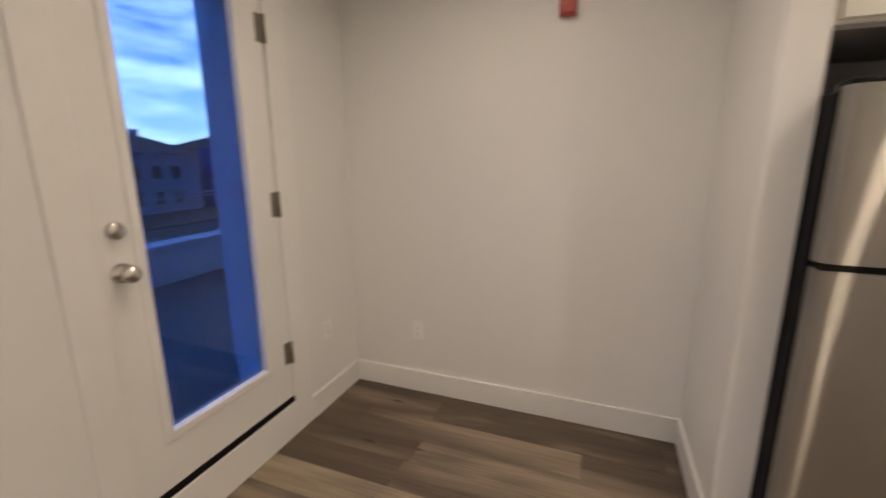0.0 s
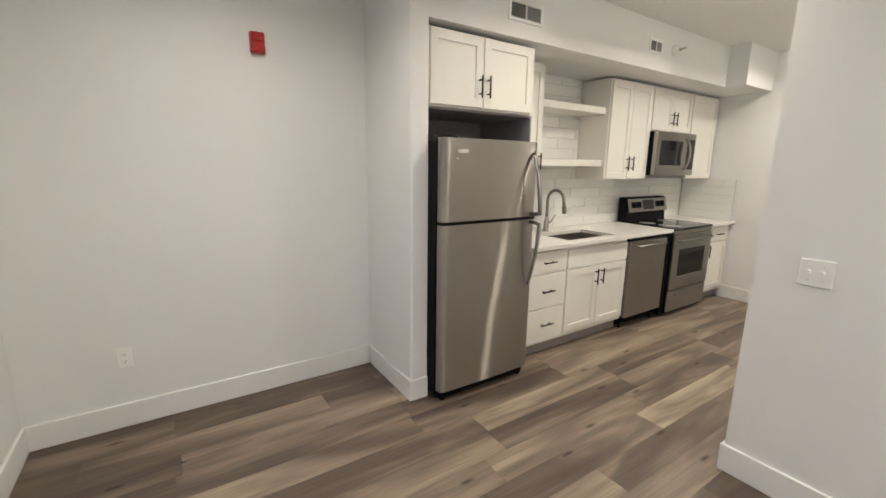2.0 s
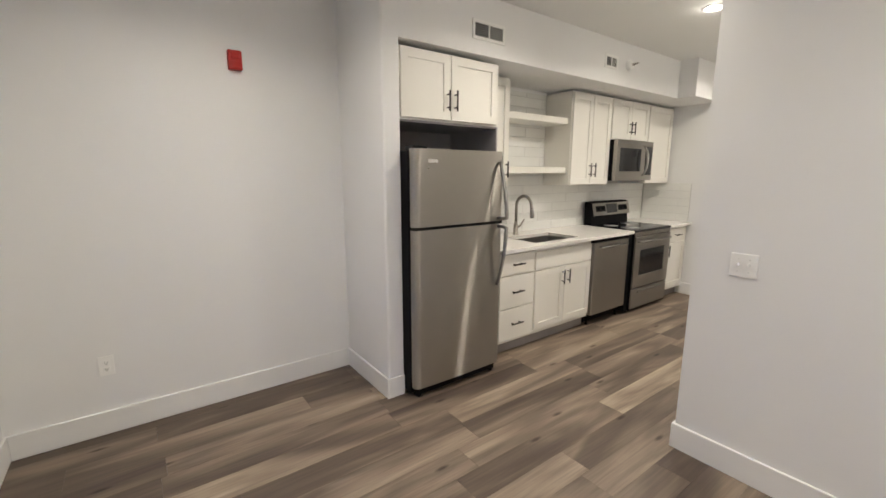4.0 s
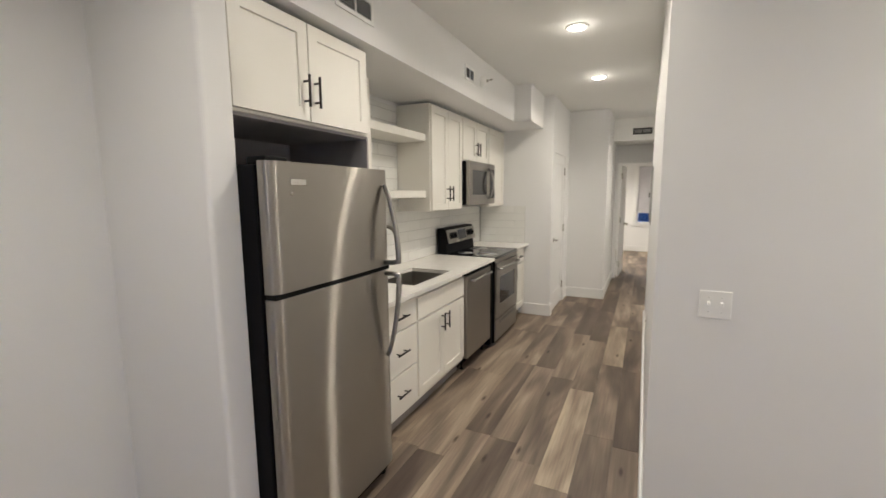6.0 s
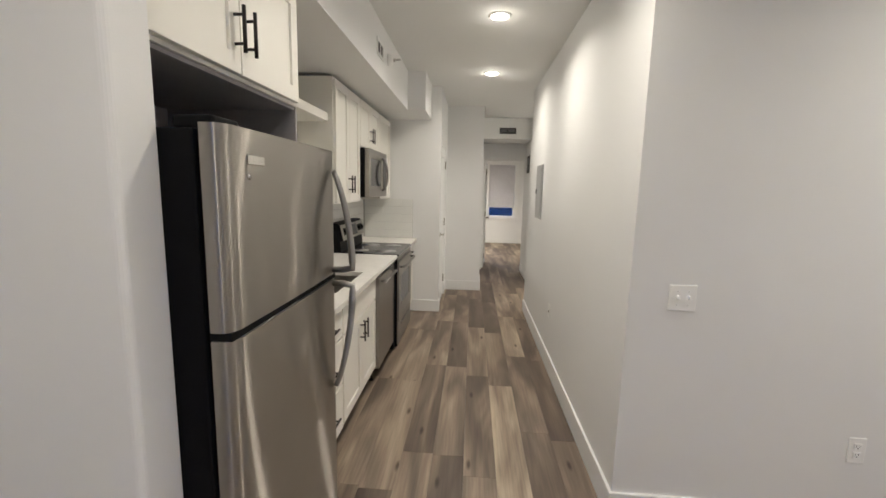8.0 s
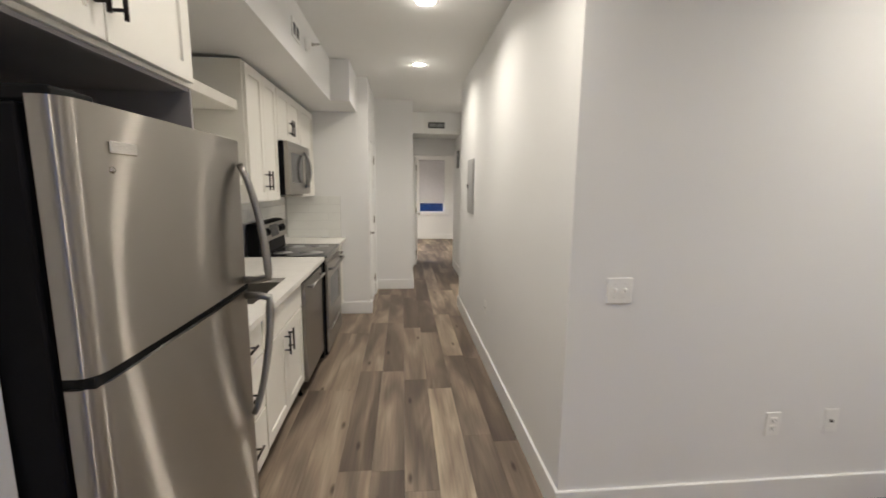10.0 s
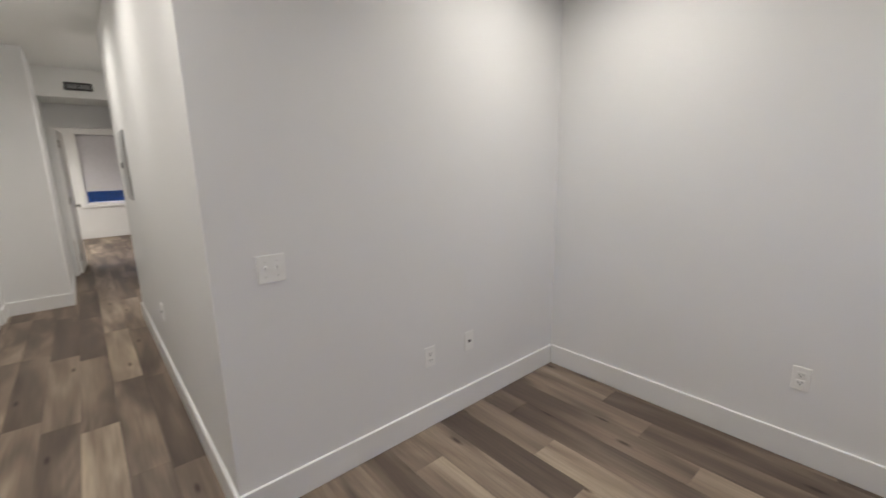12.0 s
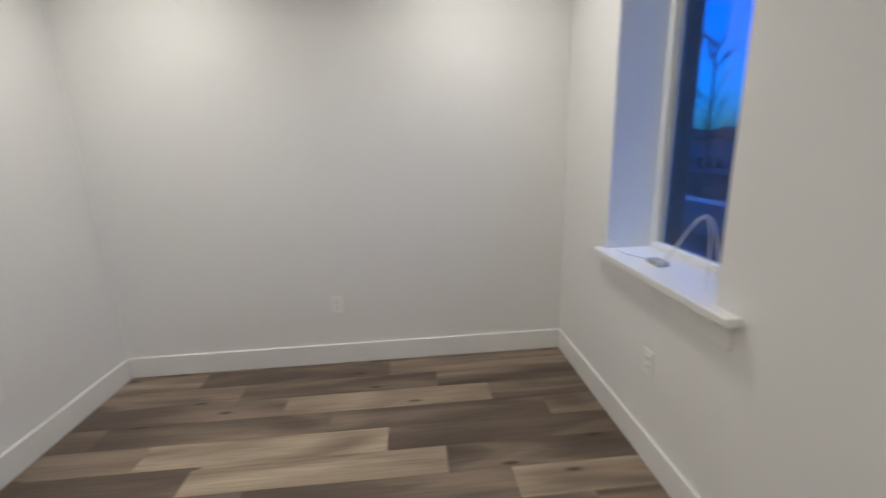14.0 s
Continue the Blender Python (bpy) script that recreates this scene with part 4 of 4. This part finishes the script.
# dark boards added above the fridge; the alcove's shade is in their grey
solid("alcove_shade_board", bx(0.976, 1.864, YA - 0.012, YA - 0.001, 1.2, 1.852), M_ALCOVE_SHADE, "dark grey board added as shade at the back of the fridge alcove", "panel")
solid("alcove_shade_board", bx(1.8545, 1.8655, 1.90, YA - 0.013, 1.392, 1.8525), M_ALCOVE_SHADE, "dark grey board added as shade on the alcove side", "panel")
solid("alcove_shade_board", bx(0.979, 1.854, 1.905, YA - 0.013, 1.840, 1.8525), M_ALCOVE_SHADE, "dark grey board added as shade under the fridge cabinet", "panel")

# open shelves
for z0, z1 in ((1.510, 1.570), (1.982, 2.040)):
    solid("floating_shelf", bx(2.238, 3.089, 2.19, YA - 0.012, z0, z1, 0.003), M_CAB, "thick white floating shelf on the tiled wall", "shelf", "thing", "open kitchen shelves")

# ---- wall and ceiling fittings ----
def plate(name, at, normal, w, h, label, category, kind):
    """A cover plate with its switches or sockets; built facing -y, then turned."""
    p = thing(name, (0, 0, 0), label, category)
    part("cover_plate", bx(-w / 2, w / 2, -0.006, 0, -h / 2, h / 2, 0.0025, 2), M_PLASTIC, p, "white cover plate")
    if kind == "switch":
        for x in (-0.023, 0.023):
            t = part("toggle", bx(x - 0.005, x + 0.005, -0.02, -0.006, -0.004, 0.013, 0.002), M_PLASTIC, p, "white toggle")
            part("screw", lathe(bmesh.new(), (x, -0.006, 0.03), (0, -1, 0), [(0, 0.003), (0.001, 0.003), (0.0012, 0.0)], 8), M_VENT, p)
            part("screw", lathe(bmesh.new(), (x, -0.006, -0.03), (0, -1, 0), [(0, 0.003), (0.001, 0.003), (0.0012, 0.0)], 8), M_VENT, p)
    elif kind == "outlet":
        for z in (-0.02, 0.02):
            s = part("socket", bx(-0.0165, 0.0165, -0.009, -0.005, z - 0.0145, z + 0.0145, 0.003, 2), M_PLASTIC, p, "white socket face")
            bm = bmesh.new()
            box(bm, -0.008, -0.006, -0.0094, -0.008, z - 0.002, z + 0.007)
            box(bm, 0.006, 0.008, -0.0094, -0.008, z - 0.002, z + 0.007)
            box(bm, -0.0025, 0.0025, -0.0094, -0.008, z - 0.010, z - 0.006)
            part("slots", bm, M_SLOT, s, "dark slots")
    else:
        part("jack", bx(-0.009, 0.009, -0.009, -0.005, -0.008, 0.006, 0.001), M_SLOT, p, "dark cable jack")
    p.matrix_basis = pose(*at, 0, 0, {"-y": 0, "-x": -90, "+y": 180, "+x": 90}[normal])
    return p


plate("light_switch", (XS, 0.224, 1.083), "-x", 0.114, 0.114, "white double toggle switch plate on the wall", "light switch", "switch")
plate("outlet", (XS, -0.583, 0.426), "-x", 0.072, 0.118, "white duplex outlet near the baseboard", "outlet", "outlet")
plate("cable_outlet", (XS, -0.886, 0.431), "-x", 0.072, 0.118, "white cable jack plate near the baseboard", "outlet", "jack")
plate("outlet", (0.476, YC, 0.434), "+y", 0.072, 0.118, "white duplex outlet near the baseboard", "outlet", "outlet")
plate("outlet", (-0.632, YA, 0.416), "-y", 0.072, 0.118, "white duplex outlet near the baseboard", "outlet", "outlet")
plate("outlet", (XW, 2.170, 0.483), "+x", 0.072, 0.118, "white duplex outlet beside the balcony door", "outlet", "outlet")
plate("outlet", (XW, -0.645, 0.482), "+x", 0.072, 0.118, "white duplex outlet below the window", "outlet", "outlet")
plate("cable_outlet", (3.63, YR, 0.495), "+y", 0.072, 0.118, "white blank plate low on the corridor wall", "outlet", "jack")

al = thing("fire_alarm", (0.183, YA, 2.19), "red fire alarm sounder mounted high on the wall", "fire alarm")
part("housing", bx(0.144, 0.222, YA - 0.045, YA, 2.132, 2.245, 0.006, 2), M_RED, al, "red plastic housing")
part("grille", bx(0.154, 0.212, YA - 0.049, YA - 0.044, 2.14, 2.182, 0.002), M_RED, al, "slotted sounder grille")
part("lens", bx(0.158, 0.208, YA - 0.056, YA - 0.044, 2.195, 2.233, 0.005, 2), M_RED, al, "red lens block")


def register(at, w, h, normal, label, dark=False):
    """A wall register: frame, dark box, and slats that lean."""
    p = thing("air_vent", (0, 0, 0), label, "vent")
    bm = bmesh.new()
    b = 0.02
    for q in ((-w / 2, -w / 2 + b, -h / 2, h / 2), (w / 2 - b, w / 2, -h / 2, h / 2), (-w / 2 + b, w / 2 - b, -h / 2, -h / 2 + b), (-w / 2 + b, w / 2 - b, h / 2 - b, h / 2), (-0.006, 0.006, -h / 2 + b, h / 2 - b)):
        box(bm, q[0], q[1], -0.008, 0, q[2], q[3])
    part("frame", bm, M_DUCT if dark else M_PLASTIC, p, "register frame")
    part("backing", bx(-w / 2 + b, w / 2 - b, -0.0015, -0.0005, -h / 2 + b, h / 2 - b), M_DUCT, p, "dark duct opening")
    n = 7
    for side in (-1, 1):
        xa, xb = (-w / 2 + b, -0.006) if side < 0 else (0.006, w / 2 - b)
        for k in range(n):
            z = -h / 2 + b + (h - 2 * b) * (k + 0.5) / n
            bm = bmesh.new()
            vs = [bm.verts.new(v) for v in ((xa, -0.008, z - 0.003), (xb, -0.008, z - 0.003), (xb, -0.002, z + 0.004), (xa, -0.002, z + 0.004))]
            f = bm.faces.new(vs)
            e = bmesh.ops.extrude_face_region(bm, geom=[f])
            bmesh.ops.translate(bm, vec=(0, 0.0006, 0.0012), verts=[v for v in e["geom"] if isinstance(v, bmesh.types.BMVert)])
            part("slat", bm, M_GREY if (side < 0 or dark) else M_VENT, p)
    p.matrix_basis = pose(*at, 0, 0, {"-y": 0, "-x": -90}[normal])
    return p


register((1.705, YF, 2.475), 0.30, 0.125, "-y", "white supply air register on the soffit face")
register((3.20, YF, 2.503), 0.20, 0.115, "-y", "small white air register on the soffit face")
register((XV, 0.597, 2.492), 0.27, 0.095, "-x", "dark return air grille above the hall opening", True)

SPX, SPZ = 3.486, 2.512
sp = thing("sprinkler", (SPX, YF, SPZ), "white sidewall fire sprinkler on the soffit face", "sprinkler")
part("escutcheon", lathe(bmesh.new(), (SPX, YF, SPZ), (0, -1, 0), [(0, 0.046), (0.010, 0.045), (0.034, 0.034), (0.044, 0.016)], 24), M_PLASTIC, sp, "white domed escutcheon", True)
part("head", lathe(bmesh.new(), (SPX, YF - 0.040, SPZ), (0, -1, 0), [(0, 0.012), (0.02, 0.012), (0.022, 0.006), (0.05, 0.006)], 12), M_CHROME, sp, "nickel sprinkler head")
part("deflector", bx(SPX - 0.018, SPX + 0.018, YF - 0.102, YF - 0.088, SPZ + 0.003, SPZ + 0.007), M_CHROME, sp, "flat deflector")
part("arms", tube(bmesh.new(), [(SPX - 0.012, YF - 0.060, SPZ), (SPX - 0.014, YF - 0.077, SPZ + 0.003), (SPX - 0.008, YF - 0.092, SPZ + 0.005)], 0.003, 6), M_CHROME, sp)

ep = thing("electrical_panel", (0, 0, 0), "flush grey electrical breaker panel on the corridor wall", "electrical panel")
part("cover", bx(-0.180, 0.180, 0, 0.012, -0.275, 0.275, 0.004), M_GREY, ep, "grey steel cover")
pd = part("door", bx(-0.150, 0.150, 0.012, 0.018, -0.24, 0.24, 0.003), M_GREY, ep, "grey hinged door")
part("latch", bx(0.10, 0.125, 0.018, 0.026, -0.02, 0.03, 0.003), M_BLACK, pd, "black latch")
ep.matrix_basis = pose(4.525, YR, 1.512)

dv = thing("wall_grille", (7.51, YP, 1.965), "small dark wall grille high in the hall", "vent")
part("frame", ring(bmesh.new(), "y", YP, 0.014, (7.40, 7.62, 1.82, 2.11), (7.42, 7.60, 1.84, 2.09), 0.002), M_DUCT, dv, "dark frame")
part("backing", bx(7.42, 7.60, YP + 0.001, YP + 0.004, 1.84, 2.09), M_DUCT, dv)
for k in range(7):
    part("slat", bx(7.42, 7.60, YP + 0.004, YP + 0.010, 1.85 + 0.034 * k, 1.865 + 0.034 * k), M_GREY, dv)

# loose cable and small adapter on the window stool, and its wire over the wall
pt = []
for k in range(25):
    u = k / 24
    pt.append((XW - 0.06 - 0.075 * math.sin(math.pi * u), -0.72 + 0.36 * u, WZ0 + 0.012 + 0.25 * math.sin(math.pi * min(1, u * 1.15)) ** 1.3 * (u > 0.02)))
solid("cable", tube(bmesh.new(), pt, 0.0021, 8), M_CABLE, "thin white looped cable on the window stool", "cable", "thing")
pt = [(p[0] + 0.012, p[1] - 0.02 + 0.03 * math.sin(k * 0.2), max(WZ0 + 0.004, p[2] * 0.985 + 0.01)) for k, p in enumerate(pt)]
solid("cable", tube(bmesh.new(), pt, 0.0021, 8), M_CABLE, "second strand of the white looped cable", "cable", "thing")
pt = [(XW + 0.012, -1.19, WZ0 + 0.07), (XW - 0.01, -1.06, WZ0 + 0.05), (XW - 0.02, -1.03, WZ0 + 0.010), (XW - 0.04, -0.96, WZ0 + 0.004), (XW - 0.08, -0.88, WZ0 + 0.004), (XW - 0.09, -0.80, WZ0 + 0.006)]
solid("cable", tube(bmesh.new(), pt, 0.0022, 8), M_CABLE, "thin pale wire running from the wall to the adapter", "cable", "thing")
solid("adapter", bx(XW - 0.115, XW - 0.06, -0.83, -0.74, WZ0, WZ0 + 0.022, 0.004, 2), M_GREY, "small grey adapter box on the window stool", "adapter", "thing")

# ---- backsplash tiles ----
TG = 0.0022
TH, TL = (1.388 - CT1) / 5 - TG, 0.46
bs = solid("backsplash", bx(1.868, XE - 0.0005, YA - 0.004, YA - 0.0005, CT1, 2.285), M_GROUT, "white glazed tile backsplash with fine joints", "backsplash")
bs2 = solid("backsplash", bx(XE - 0.004, XE - 0.0005, 1.86, YA - 0.004, CT1, 1.388), M_GROUT, "white glazed tile backsplash on the end wall", "backsplash")
tile_meshes = {}


def tile(parent, a0, a1, z0, z1, on_end=False):
    key = (round(a1 - a0, 4), round(z1 - z0, 4), on_end)
    if key not in tile_meshes:
        bm = bmesh.new()
        L, H, d, c = key[0], key[1], 0.007, 0.0015
        ring0 = [(0, 0, 0), (L, 0, 0), (L, 0, H), (0, 0, H)]
        ring1 = [(0, -d + c, 0), (L, -d + c, 0), (L, -d + c, H), (0, -d + c, H)]
        ring2 = [(c, -d, c), (L - c, -d, c), (L - c, -d, H - c), (c, -d, H - c)]
        rs = [[bm.verts.new((x, y, z) if not on_end else (y, -x, z)) for x, y, z in r] for r in (ring0, ring1, ring2)]
        for r, s in zip(rs, rs[1:]):
            for i in range(4):
                bm.faces.new((r[i], r[(i + 1) % 4], s[(i + 1) % 4], s[i]))
        bm.faces.new(rs[2])
        bmesh.ops.recalc_face_normals(bm, faces=bm.faces)
        me = bpy.data.meshes.new("tile")
        bm.to_mesh(me)
        bm.free()
        me.materials.append(M_TILE)
        tile_meshes[key] = me
    ob = new("tile", tile_meshes[key])
    ob.location = (a0, YA - 0.004, z0) if not on_end else (XE - 0.004, a1, z0)
    ob.parent = parent


row, z = 0, CT1 + TG
while z < 2.27:
    z1 = min(z + TH, 2.283)
    lo, hi = (1.872, XE - 0.0055) if z < 1.36 else (2.240, 3.088)
    x = 1.872 - (TL / 2 if row % 2 else 0)
    while x < hi:
        a, b = max(x + TG, lo), min(x + TL, hi)
        if b - a > 0.02:
            tile(bs, a, b, z, z1)
        x += TL
    if z1 < 1.395:
        y = 2.455
        off = TL / 2 if row % 2 else TL
        while y > 1.862:
            y0 = max(y - off, 1.862)
            off = TL
            if y - y0 > 0.02:
                tile(bs2, y0 + TG, y, z, z1, True)
            y = y0
    z += TH + TG
    row += 1

# ---- outside ----
gx = bmesh.new()
box(gx, -900, 900, -900, 900, -4.4, -4.2)
solid("ground", gx, M_GROUND, "dark street ground below the building", "ground")
solid("balcony_floor", bx(-4.02, XW - T, -14, 9, 0.0, 0.14), M_DECK, "dark grey roof deck outside the door", "roof deck")
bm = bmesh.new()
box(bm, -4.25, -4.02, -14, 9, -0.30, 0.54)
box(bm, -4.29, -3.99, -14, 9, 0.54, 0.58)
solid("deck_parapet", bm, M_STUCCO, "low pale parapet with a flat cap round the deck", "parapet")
solid("column", bx(-1.845, XW - T, 2.15, 2.42, 0.14, 3.0, 0.01), M_PIER, "stucco pier beside the balcony door, sky light in its paler colour", "column")
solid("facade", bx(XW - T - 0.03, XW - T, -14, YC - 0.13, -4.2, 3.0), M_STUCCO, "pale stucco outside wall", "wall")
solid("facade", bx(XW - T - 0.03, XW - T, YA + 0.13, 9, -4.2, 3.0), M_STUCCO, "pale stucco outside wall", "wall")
solid("pavement", bx(-39, -34.5, -200, 200, -4.2, -4.06), M_GROUND, "dim pavement along the far side of the street", "pavement")


def house(x, y, w, d, h, roof, mat, seed):
    rnd = random.Random(seed)
    hs = thing("house", (x, y, -4.2), "distant house with lit sky behind its roof", "house", "houses across the street")
    part("wall", bx(x - d, x, y - w / 2, y + w / 2, -4.2, -4.2 + h), mat, hs, "siding with dusk blue in its colour")
    bm = bmesh.new()
    o = 0.4
    v = [bm.verts.new(p) for p in ((x - d - o, y - w / 2 - o, h - 4.2), (x + o, y - w / 2 - o, h - 4.2), (x + o, y + w / 2 + o, h - 4.2), (x - d - o, y + w / 2 + o, h - 4.2), (x - d / 2, y - w / 4, h - 4.2 + roof), (x - d / 2, y + w / 4, h - 4.2 + roof))]
    for q in ((0, 1, 4), (1, 2, 5, 4), (2, 3, 5), (3, 0, 4, 5), (3, 2, 1, 0)):
        bm.faces.new([v[i] for i in q])
    rf = part("roof", bm, M_ROOF, hs, "dark shingle roof")
    part("chimney", bx(x - d / 2 - 0.35, x - d / 2 + 0.35, y + w * 0.18, y + w * 0.18 + 0.7, h - 4.2 + roof * 0.5, h - 4.2 + roof + 0.7), M_SIDING2, rf)
    for fl in range(int(h // 2.8)):
        for k in range(int(w // 2.2)):
            wy = y - w / 2 + 1.1 + k * 2.2
            wnd = part("window", bx(x, x + 0.05, wy - 0.5, wy + 0.5, -4.2 + 0.9 + fl * 2.8, -4.2 + 2.3 + fl * 2.8), M_BLACKGLASS, hs, "dark window")
            part("frame", bx(x + 0.05, x + 0.08, wy - 0.6, wy + 0.6, -4.2 + 0.78 + fl * 2.8, -4.2 + 0.9 + fl * 2.8), M_STUCCO, wnd)


HOUSES = ((-46, 62, 13, 10, 6.6, 2.0), (-44, 46, 12, 10, 7.2, 1.6), (-45, 31, 13, 10, 6.5, 2.0), (-44, 16, 12, 9, 6.9, 1.8), (-46, 1, 13, 10, 6.2, 2.2), (-45, -14, 12, 10, 5.9, 1.7),
          (-44, -29, 13, 10, 5.8, 1.6), (-46, -45, 13, 10, 5.4, 1.5), (-45, -60, 14, 10, 5.2, 1.6), (-46, -76, 14, 10, 5.5, 1.4))
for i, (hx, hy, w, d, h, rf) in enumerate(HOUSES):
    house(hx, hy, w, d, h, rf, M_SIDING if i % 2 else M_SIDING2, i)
for py in (-34.0, 36.0):
    pl = thing("utility_pole", (-14, py, -4.2), "weathered wooden utility pole carrying street cables", "utility pole", "utility poles")
    part("pole", tube(bmesh.new(), [(-14, py, -4.2), (-14, py, 2.6)], [0.16, 0.11], 10), M_BARK, pl)
    part("crossarm", bx(-14.5, -13.5, py - 0.06, py + 0.06, 2.1, 2.22), M_BARK, pl)
for za, zb, sag in ((1.15, 1.05, 1.05), (0.75, 1.55, 1.10)):
    pts = [(-14, -34 + 70 * j / 24, za + (zb - za) * j / 24 - sag * math.sin(math.pi * j / 24)) for j in range(25)]
    solid("overhead_wire", tube(bmesh.new(), pts, 0.022, 6), M_WIRE, "slack overhead cable strung between poles", "wire", "thing", "overhead wires")


def tree(x, y, height, seed):
    rnd = random.Random(seed)
    t = thing("tree", (x, y, -4.2), "bare winter tree with thin spreading branches", "tree", "street trees")
    bm = bmesh.new()
    tube(bm, [(x, y, -4.2), (x + 0.1, y, -2.4), (x, y + 0.1, -0.6), (x + 0.1, y + 0.1, height - 5.5)], [0.17, 0.13, 0.09, 0.03], 8)
    part("trunk", bm, M_BARK, t, "dark trunk")
    bm = bmesh.new()
    tips = []
    for k in range(26):
        a, z = rnd.uniform(0, 6.28), rnd.uniform(0.2, height - 5.8)
        p = Vector((x + 0.05, y + 0.05, z))
        d = Vector((math.cos(a), math.sin(a), rnd.uniform(0.5, 1.1))).normalized()
        L = rnd.uniform(1.2, 2.4)
        tube(bm, [p, p + d * L * 0.5 + Vector((0, 0, 0.05)), p + d * L + Vector((0, 0, 0.25))], [0.035, 0.022, 0.010], 5)
        tips.append((p, d, L))
    for p, d, L in tips:
        for j in range(9):
            s = p + d * L * rnd.uniform(0.3, 1.0)
            e = (d + Vector((rnd.uniform(-1, 1), rnd.uniform(-1, 1), rnd.uniform(-0.3, 0.9)))).normalized()
            l2 = rnd.uniform(0.4, 1.0)
            tube(bm, [s, s + e * l2 * 0.5, s + e * l2 + Vector((0, 0, rnd.uniform(-0.1, 0.15)))], [0.014, 0.009, 0.004], 4)
    part("crown", bm, M_BARK, t, "bare twigs and limbs")


tree(-20.5, -27.0, 13.0, 3)

# ---- floor planks ----
PW, PL = 0.178, 1.22
floor = solid("floor", bx(XW - 0.1, 12.2, -1.95, YA + 0.05, -0.12, -0.009), M_SUB, "greige oak-look vinyl plank floor", "floor")
plank_meshes = {}


def plank(x0, x1, y0, y1, tone):
    key = (round(x1 - x0, 3), round(y1 - y0, 3))
    if key not in plank_meshes:
        bm = bmesh.new()
        lx, ly, g = key[0], key[1], 0.0007
        low = [bm.verts.new(v) for v in ((0, 0, -0.009), (lx, 0, -0.009), (lx, ly, -0.009), (0, ly, -0.009))]
        top = [bm.verts.new(v) for v in ((g, g, 0), (lx - g, g, 0), (lx - g, ly - g, 0), (g, ly - g, 0))]
        bm.faces.new(top)
        for i in range(4):
            bm.faces.new((low[i], low[(i + 1) % 4], top[(i + 1) % 4], top[i]))
        me = bpy.data.meshes.new("plank")
        bm.to_mesh(me)
        bm.free()
        me.materials.append(M_PLANK)
        plank_meshes[key] = me
    ob = new("plank", plank_meshes[key])
    ob.location = (x0, y0, 0)
    ob.parent = floor
    ob.color = (tone, tone, tone, 1)


rng = random.Random(4)
PLANK_Y0 = -1.882
# rows whose end joints are known, and the lighter and darker planks beside those joints
JOINTS = {1: 0.14, 2: 1.05, 3: 0.74, 4: 0.447, 5: 0.122, 6: 1.05, 7: -0.464, 8: 1.655, 12: 1.68, 13: 3.72, 14: 2.57, 15: 3.19, 18: 1.08, 19: 0.76}
TONES = {(1, 1): 0.8, (1, 0): 0.1, (2, -1): 0.15, (2, 0): 0.55, (3, -1): 1.1, (3, 0): 0.2, (4, 0): 0.12, (4, -1): 0.25, (5, 0): 1.0, (5, -1): 0.3, (6, -1): 1.1, (6, 0): 0.2,
         (7, -1): 1.1, (8, -1): 1.0, (15, -1): 1.35, (14, -1): 0.25, (14, 0): 0.2, (19, 0): 0.1, (18, 0): 0.6}
for row in range(25):
    y = PLANK_Y0 + PW * row
    if y > YA:
        break
    joint = JOINTS.get(row, rng.uniform(0, PL))
    spans = [(XW, XS + 0.06 if y + PW < YR - 0.12 else 12.1)]
    if y > 1.95:
        spans = [(XW, 1.9)]
    elif y + PW < YR - 0.12 and y > -0.93:
        spans.append((XR - 0.1, 12.1))
    for xa, xb in spans:
        for n in range(-6, 12):
            x = joint + n * PL
            p0, p1 = max(x, xa), min(x + PL, xb)
            tone = TONES.get((row, n), rng.betavariate(1.1, 1.2))
            if p1 - p0 > 0.03:
                plank(p0, p1, y, y + PW, tone)
